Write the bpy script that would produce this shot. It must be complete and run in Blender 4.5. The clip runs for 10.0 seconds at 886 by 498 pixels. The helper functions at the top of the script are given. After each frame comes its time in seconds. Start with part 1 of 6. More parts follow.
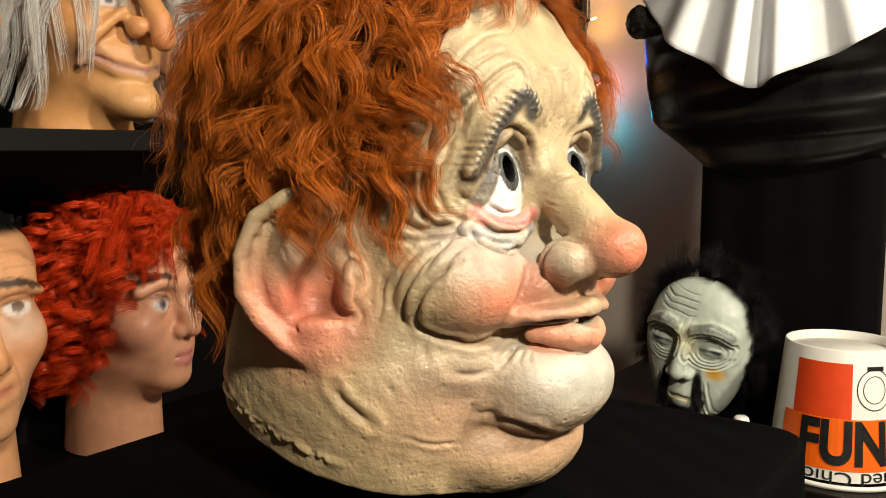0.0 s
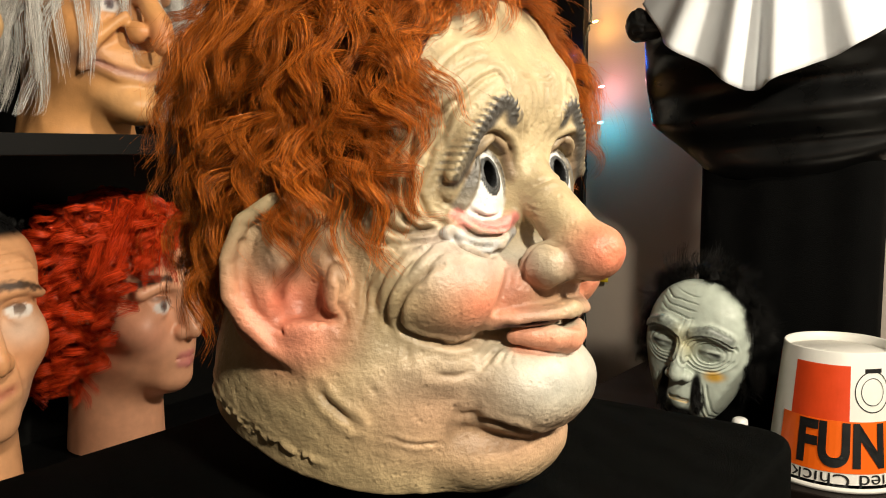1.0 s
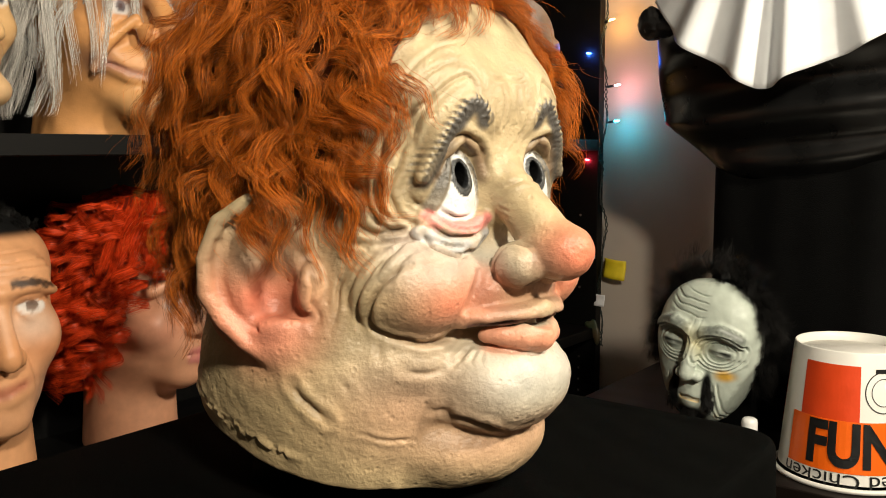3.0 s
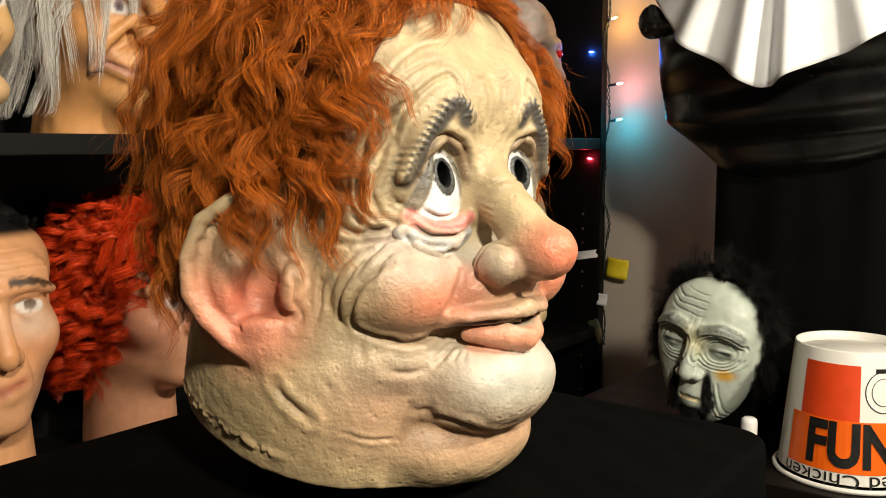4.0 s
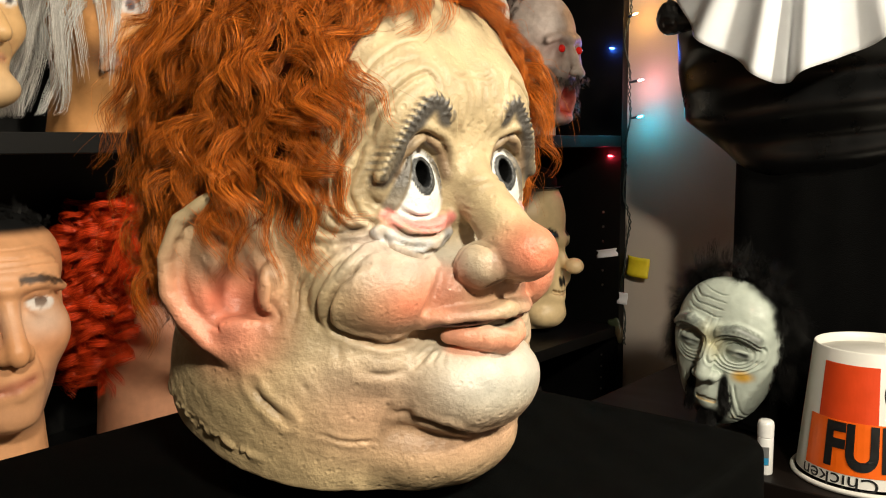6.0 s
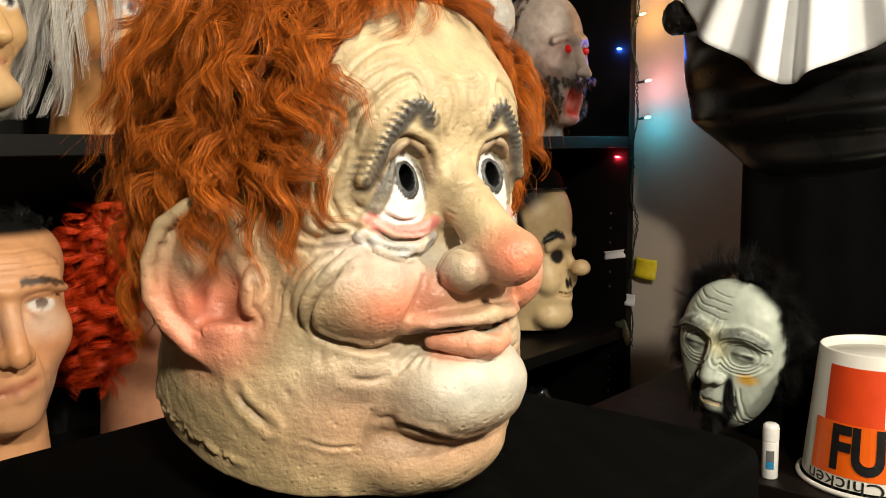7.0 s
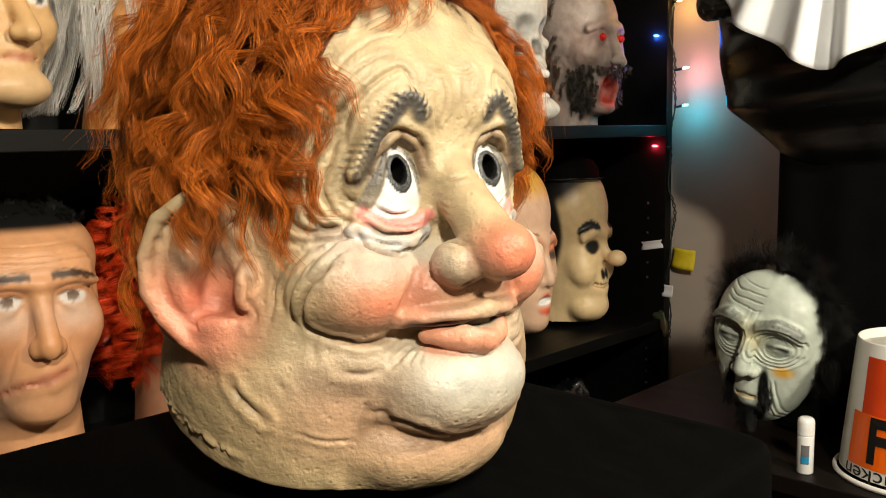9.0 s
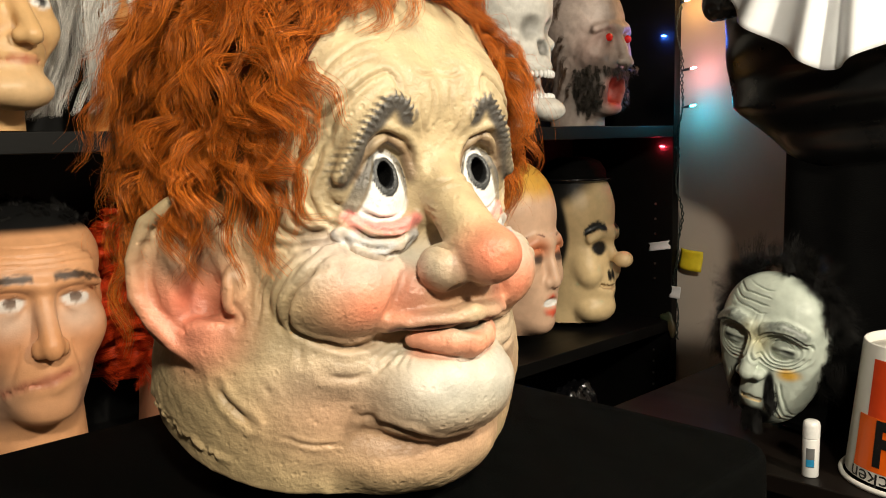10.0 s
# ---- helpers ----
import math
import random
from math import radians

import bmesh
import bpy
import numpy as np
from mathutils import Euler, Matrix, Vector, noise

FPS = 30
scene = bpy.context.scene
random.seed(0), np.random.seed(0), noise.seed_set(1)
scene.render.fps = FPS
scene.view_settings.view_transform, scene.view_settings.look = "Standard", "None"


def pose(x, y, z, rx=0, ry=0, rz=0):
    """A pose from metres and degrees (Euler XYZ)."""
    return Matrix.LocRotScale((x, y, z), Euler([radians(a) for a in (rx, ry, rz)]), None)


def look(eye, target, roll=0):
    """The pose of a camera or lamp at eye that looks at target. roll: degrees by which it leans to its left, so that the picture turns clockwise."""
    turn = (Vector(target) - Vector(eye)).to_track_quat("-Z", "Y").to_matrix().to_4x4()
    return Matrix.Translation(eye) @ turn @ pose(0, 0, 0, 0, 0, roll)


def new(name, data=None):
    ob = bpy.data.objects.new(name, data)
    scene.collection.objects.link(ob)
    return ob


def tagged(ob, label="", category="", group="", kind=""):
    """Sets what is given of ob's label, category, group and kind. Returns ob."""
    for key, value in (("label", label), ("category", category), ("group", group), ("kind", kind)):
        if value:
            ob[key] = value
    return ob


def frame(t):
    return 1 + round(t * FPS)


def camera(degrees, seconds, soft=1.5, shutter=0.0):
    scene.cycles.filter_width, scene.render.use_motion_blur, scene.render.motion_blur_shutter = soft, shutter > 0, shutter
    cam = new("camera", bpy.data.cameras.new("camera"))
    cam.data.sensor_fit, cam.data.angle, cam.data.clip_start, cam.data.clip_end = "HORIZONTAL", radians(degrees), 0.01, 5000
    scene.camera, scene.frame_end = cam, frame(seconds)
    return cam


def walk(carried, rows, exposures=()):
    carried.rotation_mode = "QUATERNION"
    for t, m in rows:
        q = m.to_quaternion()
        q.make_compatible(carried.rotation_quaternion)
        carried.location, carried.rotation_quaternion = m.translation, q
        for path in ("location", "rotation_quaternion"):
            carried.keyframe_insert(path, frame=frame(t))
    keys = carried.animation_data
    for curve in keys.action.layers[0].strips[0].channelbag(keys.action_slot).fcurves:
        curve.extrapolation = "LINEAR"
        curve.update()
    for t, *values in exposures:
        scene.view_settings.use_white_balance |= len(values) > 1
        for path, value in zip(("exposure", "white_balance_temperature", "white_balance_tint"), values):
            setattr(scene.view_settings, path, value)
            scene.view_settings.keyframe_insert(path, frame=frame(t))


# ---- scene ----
cam = camera(53.2, 10.0, soft=1.0)
METRES, EYE, TILT, LEAN, TURN = 0.18, 1.30, -6.5, 0.0, 0.0
ROWS = [
    (0.0, 0.0, 0.0, 0.0, 0.0, 0.0, -0.0),
    (0.5, 0.048, -0.0311, 0.0003, 0.28, 0.03, 0.03),
    (1.0, 0.0913, -0.0549, 0.0059, 0.56, 0.12, 0.04),
    (1.5, 0.1562, -0.0807, 0.0102, 0.76, 0.15, 0.03),
    (2.0, 0.2071, -0.0951, 0.0111, 1.27, 0.12, 0.01),
    (2.5, 0.2536, -0.1053, 0.012, 2.0, 0.05, -0.04),
    (4.0, 0.3899, -0.0989, 0.0155, 3.03, -0.1, -0.08),
    (4.5, 0.4391, -0.0939, 0.0166, 3.4, -0.09, -0.06),
    (5.0, 0.4839, -0.0843, 0.0195, 3.91, -0.12, -0.07),
    (5.5, 0.5271, -0.0644, 0.0219, 4.61, -0.28, -0.14),
    (7.0, 0.6712, -0.0063, 0.0423, 5.91, -0.27, -0.26),
    (7.5, 0.7297, 0.0067, 0.046, 6.8, -0.41, -0.18),
    (8.0, 0.7832, 0.0194, 0.0499, 7.55, -0.58, -0.09),
    (8.5, 0.828, 0.0324, 0.0537, 8.37, -0.79, -0.03),
    (9.0, 0.8583, 0.0418, 0.0556, 9.0, -0.92, -0.04),
    (9.5, 0.9054, 0.0572, 0.0649, 9.42, -0.93, -0.05),
    (10.0, 0.9444, 0.0684, 0.0683, 9.81, -0.92, -0.06),
]
walk(cam, [(t, pose(0, 0, EYE, TILT, LEAN, TURN) @ pose(METRES * x, METRES * y, METRES * z, 90 + pitch, roll, yaw)) for t, x, y, z, yaw, pitch, roll in ROWS])

# world and light
world = bpy.data.worlds.new("world")
scene.world = world
world.use_nodes = True
world.node_tree.nodes["Background"].inputs[0].default_value = (0.6, 0.7, 1.0, 1)
world.node_tree.nodes["Background"].inputs[1].default_value = 0.01


def lamp(name, kind, energy, color, m, size=0.2):
    d = bpy.data.lights.new(name, kind)
    d.energy, d.color = energy, color
    if kind == "AREA":
        d.shape, d.size = "DISK", size
    else:
        d.shadow_soft_size = size
    ob = new(name, d)
    ob.matrix_world = m
    return ob


KEY = (0.68, -0.92, 2.33)
# second lamp, added out of view to brighten bucket, costume and shelf
SIDE = (1.55, 0.15, 2.3)
lamp("room_lamp_light", "AREA", 59, (1.0, 0.905, 0.73), look(KEY, (0.05, 0.6, 1.2)), 0.20)
lamp("side_fill_light", "AREA", 47, (1.0, 0.905, 0.73), look(SIDE, (0.5, 1.5, 1.1)), 0.16)

# room frame: x away from the shelf front, y along the shelf, origin at the room corner
ROOM = pose(0.385, 2.42, 0, 0, 0, -34.8)


# ---------------------------------------------------------------- materials
def nodes_of(name):
    m = bpy.data.materials.new(name)
    m.use_nodes = True
    t = m.node_tree
    return m, t, t.nodes["Principled BSDF"]


def link(t, a, b):
    t.links.new(a, b)


def mat(name, color, rough=0.6, var=0.15, scale=30.0, bump=0.2, bump_scale=200.0, metal=0.0, coat=0.0, sheen=0.0, spec=0.5, stretch=(1, 1, 1)):
    m, t, b = nodes_of(name)
    co = t.nodes.new("ShaderNodeTexCoord")
    mp = t.nodes.new("ShaderNodeMapping")
    mp.inputs["Scale"].default_value = stretch
    link(t, co.outputs["Object"], mp.inputs[0])
    n1 = t.nodes.new("ShaderNodeTexNoise")
    n1.inputs["Scale"].default_value, n1.inputs["Detail"].default_value = scale, 5
    link(t, mp.outputs[0], n1.inputs["Vector"])
    n2 = t.nodes.new("ShaderNodeTexNoise")
    n2.inputs["Scale"].default_value, n2.inputs["Detail"].default_value = bump_scale, 3
    link(t, mp.outputs[0], n2.inputs["Vector"])
    r = t.nodes.new("ShaderNodeValToRGB")
    r.color_ramp.elements[0].position, r.color_ramp.elements[1].position = 0.3, 0.7
    r.color_ramp.elements[0].color = (*[c * (1 - var) for c in color], 1)
    r.color_ramp.elements[1].color = (*[min(1, c * (1 + var)) for c in color], 1)
    link(t, n1.outputs[0], r.inputs[0])
    link(t, r.outputs[0], b.inputs["Base Color"])
    mr = t.nodes.new("ShaderNodeMapRange")
    mr.inputs["To Min"].default_value, mr.inputs["To Max"].default_value = max(0.03, rough - 0.1), min(1, rough + 0.1)
    link(t, n1.outputs[0], mr.inputs[0])
    link(t, mr.outputs[0], b.inputs["Roughness"])
    bp = t.nodes.new("ShaderNodeBump")
    bp.inputs["Strength"].default_value, bp.inputs["Distance"].default_value = bump, 0.002
    link(t, n2.outputs[0], bp.inputs["Height"])
    link(t, bp.outputs[0], b.inputs["Normal"])
    b.inputs["Metallic"].default_value = metal
    b.inputs["Coat Weight"].default_value = coat
    b.inputs["Sheen Weight"].default_value = sheen
    b.inputs["Specular IOR Level"].default_value = spec
    return m


def painted(name, rough=0.5, bump=0.35, pits=True, coat=0.0, spec=0.5, mottle=(0.92, 1.06)):
    """Moulded latex: colour from the sprayed paint layer, with mottling, brush strokes and pits."""
    m, t, b = nodes_of(name)
    at = t.nodes.new("ShaderNodeAttribute")
    at.attribute_name = "paint"
    co = t.nodes.new("ShaderNodeTexCoord")
    n1 = t.nodes.new("ShaderNodeTexNoise")
    n1.inputs["Scale"].default_value, n1.inputs["Detail"].default_value = 55, 6
    n2 = t.nodes.new("ShaderNodeTexNoise")
    n2.inputs["Scale"].default_value, n2.inputs["Detail"].default_value = 420, 4
    n3 = t.nodes.new("ShaderNodeTexNoise")
    n3.inputs["Scale"].default_value, n3.inputs["Detail"].default_value = 230, 4
    mp = t.nodes.new("ShaderNodeMapping")
    mp.inputs["Scale"].default_value = (1, 1, 1.6)
    mp.inputs["Rotation"].default_value = (0.5, 0.3, 0.2)
    link(t, co.outputs["Object"], mp.inputs[0])
    for n in (n1, n2):
        link(t, co.outputs["Object"], n.inputs["Vector"])
    link(t, mp.outputs[0], n3.inputs["Vector"])
    mr = t.nodes.new("ShaderNodeMapRange")
    mr.inputs["From Min"].default_value, mr.inputs["From Max"].default_value = 0.3, 0.7
    mr.inputs["To Min"].default_value, mr.inputs["To Max"].default_value = mottle
    link(t, n1.outputs[0], mr.inputs[0])
    mx = t.nodes.new("ShaderNodeMixRGB")
    mx.blend_type, mx.inputs[0].default_value = "MULTIPLY", 1.0
    link(t, at.outputs["Color"], mx.inputs[1])
    link(t, mr.outputs[0], mx.inputs[2])
    link(t, mx.outputs[0], b.inputs["Base Color"])
    add = t.nodes.new("ShaderNodeMath")
    add.operation = "ADD"
    link(t, n2.outputs[0], add.inputs[0])
    link(t, n3.outputs[0], add.inputs[1])
    h = add.outputs[0]
    if pits:
        vo = t.nodes.new("ShaderNodeTexVoronoi")
        vo.inputs["Scale"].default_value = 130
        link(t, co.outputs["Object"], vo.inputs["Vector"])
        ms = t.nodes.new("ShaderNodeMapRange")
        ms.inputs["From Min"].default_value, ms.inputs["From Max"].default_value = 0.08, 0.26
        ms.inputs["To Min"].default_value, ms.inputs["To Max"].default_value = -1.1, 0.0
        link(t, vo.outputs["Distance"], ms.inputs[0])
        gate = t.nodes.new("ShaderNodeMath")
        gate.operation = "GREATER_THAN"
        gate.inputs[1].default_value = 0.49
        link(t, n1.outputs[0], gate.inputs[0])
        mu = t.nodes.new("ShaderNodeMath")
        mu.operation = "MULTIPLY"
        link(t, ms.outputs[0], mu.inputs[0])
        link(t, gate.outputs[0], mu.inputs[1])
        a2 = t.nodes.new("ShaderNodeMath")
        a2.operation = "ADD"
        link(t, h, a2.inputs[0])
        link(t, mu.outputs[0], a2.inputs[1])
        h = a2.outputs[0]
    bp = t.nodes.new("ShaderNodeBump")
    bp.inputs["Strength"].default_value, bp.inputs["Distance"].default_value = bump, 0.0016
    link(t, h, bp.inputs["Height"])
    link(t, bp.outputs[0], b.inputs["Normal"])
    rr = t.nodes.new("ShaderNodeMapRange")
    rr.inputs["To Min"].default_value, rr.inputs["To Max"].default_value = rough - 0.1, rough + 0.12
    link(t, n3.outputs[0], rr.inputs[0])
    link(t, rr.outputs[0], b.inputs["Roughness"])
    b.inputs["Coat Weight"].default_value = coat
    b.inputs["Specular IOR Level"].default_value = spec
    return m


def hair_mat(name, dark, light, rough=0.35, spec=0.6):
    m, t, b = nodes_of(name)
    g = t.nodes.new("ShaderNodeNewGeometry")
    r = t.nodes.new("ShaderNodeValToRGB")
    r.color_ramp.elements[0].color, r.color_ramp.elements[1].color = (*dark, 1), (*light, 1)
    link(t, g.outputs["Random Per Island"], r.inputs[0])
    link(t, r.outputs[0], b.inputs["Base Color"])
    b.inputs["Roughness"].default_value = rough
    b.inputs["Specular IOR Level"].default_value = spec
    b.inputs["Specular Tint"].default_value = (*[min(1, 0.25 + 1.4 * c) for c in light], 1)
    return m


def glow(name, color, strength):
    m, t, b = nodes_of(name)
    b.inputs["Base Color"].default_value = (*color, 1)
    b.inputs["Emission Color"].default_value = (*color, 1)
    b.inputs["Emission Strength"].default_value = strength
    return m


M_LATEX = painted("latex_paint", 0.46, 0.32, spec=0.5, mottle=(0.80, 1.12))
M_LATEX_S = painted("latex_paint_smooth", 0.42, 0.12, False, spec=0.4)
M_PLASTIC = painted("painted_plastic", 0.4, 0.05, False)
M_RED_HAIR = hair_mat("auburn_hair", (0.075, 0.013, 0.002), (0.72, 0.19, 0.022), 0.30)
M_WIG = hair_mat("scarlet_wig_hair", (0.26, 0.010, 0.002), (0.92, 0.085, 0.016), 0.20, 1.0)
M_SILVER = hair_mat("silver_wig_hair", (0.34, 0.33, 0.31), (0.95, 0.93, 0.88), 0.2, 1.0)
M_BLACK_HAIR = hair_mat("black_fur", (0.004, 0.004, 0.004), (0.016, 0.015, 0.014), 0.6, 0.3)
M_BEARD = hair_mat("dark_beard_hair", (0.012, 0.010, 0.009), (0.10, 0.085, 0.07), 0.5, 0.4)
M_BROWN_HAIR = hair_mat("brown_hair", (0.02, 0.012, 0.008), (0.09, 0.05, 0.03), 0.5, 0.4)
M_SHELF = mat("black_brown_laminate", (0.0016, 0.0015, 0.0014), 0.5, 0.25, 18, 0.06, 300, spec=0.18, stretch=(1, 0.15, 1))
M_DESK = mat("dark_brown_desk", (0.0055, 0.0032, 0.0022), 0.5, 0.35, 14, 0.06, 260, spec=0.22, stretch=(0.2, 1, 1))
M_WALL = mat("beige_wall_paint", (0.46, 0.39, 0.33), 0.8, 0.05, 6, 0.25, 420)
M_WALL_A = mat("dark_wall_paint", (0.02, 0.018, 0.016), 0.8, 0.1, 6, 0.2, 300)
M_CEIL = mat("ceiling_paint", (0.35, 0.32, 0.28), 0.9, 0.05, 5, 0.3, 200)
M_FLOOR = mat("brown_carpet", (0.09, 0.07, 0.055), 0.95, 0.3, 60, 0.8, 500)
M_CLOTH = mat("black_cotton_cloth", (0.0009, 0.0012, 0.0010), 0.85, 0.8, 26, 0.9, 700, spec=0.05, stretch=(0.7, 5, 1))
M_SATIN = mat("black_satin", (0.004, 0.004, 0.004), 0.3, 0.3, 20, 0.1, 400, spec=0.7)
M_VELVET = mat("black_robe_fabric", (0.0018, 0.0018, 0.0018), 0.85, 0.3, 20, 0.5, 600, spec=0.06)
M_WHITE_CLOTH = mat("white_satin", (0.72, 0.73, 0.74), 0.5, 0.05, 15, 0.25, 700)
M_CARD = mat("white_paperboard", (0.74, 0.72, 0.67), 0.45, 0.04, 20, 0.06, 300)
M_STRIPE = mat("red_orange_print", (0.72, 0.062, 0.010), 0.42, 0.06, 40, 0.05, 300)
M_STICKER = mat("orange_sticker", (0.86, 0.13, 0.005), 0.4, 0.05, 30, 0.04, 300)
M_INK = mat("black_ink", (0.008, 0.008, 0.008), 0.45, 0.2, 60, 0.03, 300)
M_GREYINK = mat("grey_ink", (0.12, 0.12, 0.12), 0.5, 0.2, 60, 0.03, 300)
M_WIRE = mat("green_black_wire", (0.008, 0.014, 0.010), 0.5, 0.2, 80, 0.1, 300)
M_YELLOW = mat("yellow_paper", (0.80, 0.62, 0.02), 0.6, 0.06, 60, 0.1, 300)
M_PAPER = mat("white_paper", (0.70, 0.70, 0.72), 0.6, 0.05, 60, 0.1, 300)
M_WHITE_PL = mat("white_plastic", (0.75, 0.75, 0.73), 0.3, 0.04, 60, 0.03, 300, coat=0.2)
M_BLUEPR = mat("blue_label_print", (0.02, 0.22, 0.42), 0.4, 0.1, 60, 0.03, 300)
M_GLOSSB = mat("black_gloss_plastic", (0.006, 0.006, 0.007), 0.15, 0.2, 40, 0.1, 90, spec=0.7)
M_OLIVE = mat("olive_plastic", (0.035, 0.045, 0.02), 0.45, 0.3, 60, 0.2, 200)
M_CHROME = mat("nickel_pin", (0.6, 0.58, 0.55), 0.3, 0.1, 60, 0.05, 300, metal=1.0)


# ---------------------------------------------------------------- mesh helpers
def part(name, bm, material, parent=None, label="", smooth=False, m=None):
    """One mesh object from a bmesh or from (vertices, faces), under a parent."""
    me = bpy.data.meshes.new(name)
    if isinstance(bm, tuple):
        me.from_pydata([tuple(v) for v in bm[0]], [], [tuple(q) for q in bm[1]])
    else:
        bmesh.ops.recalc_face_normals(bm, faces=bm.faces)
        bm.to_mesh(me)
        bm.free()
    me.materials.append(material)
    if smooth:
        me.polygons.foreach_set("use_smooth", [True] * len(me.polygons))
    ob = new(name, me)
    if parent:
        ob.parent = parent
    if m is not None:
        ob.matrix_local = m
    if label:
        tagged(ob, label)
    return ob


def thing(name, m, label, category, group="", kind=""):
    ob = new(name)
    ob.empty_display_size = 0.05
    ob.matrix_world = m
    return tagged(ob, label, category, group, kind)


def box(lo, hi, bevel=0.0, bm=None, seg=2):
    bm = bm or bmesh.new()
    c = [(a + b) / 2 for a, b in zip(lo, hi)]
    s = [b - a for a, b in zip(lo, hi)]
    r = bmesh.ops.create_cube(bm, size=1.0, matrix=Matrix.Translation(c) @ Matrix.Diagonal((*s, 1)))
    if bevel:
        es = {e for v in r["verts"] for e in v.link_edges}
        bmesh.ops.bevel(bm, geom=list(es), offset=bevel, segments=seg, affect="EDGES", profile=0.5)
    return bm


def lathe(profile, n=48, bm=None, a0=0.0, a1=360.0):
    """Turn (radius, height) pairs round z."""
    bm = bm or bmesh.new()
    full = abs(a1 - a0) >= 360
    cols = n if full else n + 1
    rings = []
    for r, z in profile:
        rings.append([bm.verts.new((r * math.cos(radians(a0 + (a1 - a0) * i / n)), r * math.sin(radians(a0 + (a1 - a0) * i / n)), z)) for i in range(cols)])
    for p, q in zip(rings, rings[1:]):
        for i in range(n):
            j = (i + 1) % cols
            bm.faces.new((p[i], p[j], q[j], q[i]))
    return bm


def tubes(P, R, sides=3):
    """Many tubes at once. P: strands x points x 3; R: strands x points. Gives vertices and quads."""
    S, N = P.shape[:2]
    T = np.gradient(P, axis=1)
    T /= np.linalg.norm(T, axis=2, keepdims=True) + 1e-9
    ref = np.where(np.abs(T[..., 2:3]) < 0.9, np.array([0, 0, 1.0]), np.array([1.0, 0, 0]))
    A = np.cross(T, ref)
    A /= np.linalg.norm(A, axis=2, keepdims=True) + 1e-9
    B = np.cross(T, A)
    ang = np.arange(sides) * 2 * np.pi / sides
    V = P[:, :, None] + R[:, :, None, None] * (np.cos(ang)[:, None] * A[:, :, None] + np.sin(ang)[:, None] * B[:, :, None])
    idx = np.arange(S * N * sides).reshape(S, N, sides)
    nxt = np.roll(idx, -1, axis=2)
    Q = np.stack([idx[:, :-1], nxt[:, :-1], nxt[:, 1:], idx[:, 1:]], axis=-1)
    Q = (Q[:, :, :1] if sides == 2 else Q).reshape(-1, 4)
    return V.reshape(-1, 3), Q


def array_mesh(name, V, Q, material, smooth=True):
    me = bpy.data.meshes.new(name)
    me.vertices.add(len(V))
    me.vertices.foreach_set("co", np.asarray(V, dtype=np.float32).ravel())
    k = Q.shape[1]
    me.loops.add(Q.size)
    me.loops.foreach_set("vertex_index", Q.astype(np.int32).ravel())
    me.polygons.add(len(Q))
    me.polygons.foreach_set("loop_start", np.arange(0, Q.size, k, dtype=np.int32))
    me.update(calc_edges=True)
    me.validate()
    if smooth:
        me.polygons.foreach_set("use_smooth", np.ones(len(me.polygons), dtype=bool))
    me.materials.append(material)
    return me


# ---------------------------------------------------------------- sculpting (all in centimetres, x to the front, y to the side, z up)
def lattice(seed):
    return np.random.default_rng(seed).random(4096).astype(np.float32)


LAT = lattice(3)


def vnoise(p, scale):
    q = p * scale + 100.0
    i = np.floor(q).astype(np.int64)
    u = q - i
    u = u * u * (3 - 2 * u)
    out = 0
    for dx in (0, 1):
        for dy in (0, 1):
            for dz in (0, 1):
                h = LAT[((i[:, 0] + dx) * 73 + (i[:, 1] + dy) * 1259 + (i[:, 2] + dz) * 2711) % 4096]
                w = (u[:, 0] if dx else 1 - u[:, 0]) * (u[:, 1] if dy else 1 - u[:, 1]) * (u[:, 2] if dz else 1 - u[:, 2])
                out = out + h * w
    return out * 2 - 1


def rot3(r):
    return np.array(Euler([radians(a) for a in r]).to_matrix())


def ball(c, r, k=1.0, rot=(0, 0, 0), n=2.0, sub=False, sym=True):
    return dict(kind="ball", c=c, r=r if isinstance(r, tuple) else (r, r, r), k=k, rot=rot, n=n, sub=sub, sym=sym)


def tube(pts, r, k=0.6, r2=None, sub=False, sym=True):
    return dict(kind="tube", pts=pts, r=r, r2=r if r2 is None else r2, k=k, sub=sub, sym=sym)


def cut(normal, d):
    """Take away all that lies beyond a plane."""
    return dict(kind="cut", n=normal, d=d, sub=True, sym=False, k=0.3)


def mirrored(o):
    o = dict(o, sym=False)
    if o["kind"] == "ball":
        o["c"] = (o["c"][0], -o["c"][1], o["c"][2])
        o["rot"] = (-o["rot"][0], o["rot"][1], -o["rot"][2])
    elif o["kind"] == "tube":
        o["pts"] = [(x, -y, z) for x, y, z in o["pts"]]
    return o


def seg_dist(X, Y, Z, pts, r, r2):
    best = None
    n = len(pts) - 1
    for i, (a, b) in enumerate(zip(pts, pts[1:])):
        d = [b[j] - a[j] for j in range(3)]
        L = sum(v * v for v in d) + 1e-9
        t = np.clip(((X - a[0]) * d[0] + (Y - a[1]) * d[1] + (Z - a[2]) * d[2]) / L, 0, 1)
        q = np.sqrt((X - a[0] - t * d[0]) ** 2 + (Y - a[1] - t * d[1]) ** 2 + (Z - a[2] - t * d[2]) ** 2)
        q = q - (r + (r2 - r) * (i + t) / n)
        best = q if best is None else np.minimum(best, q)
    return best


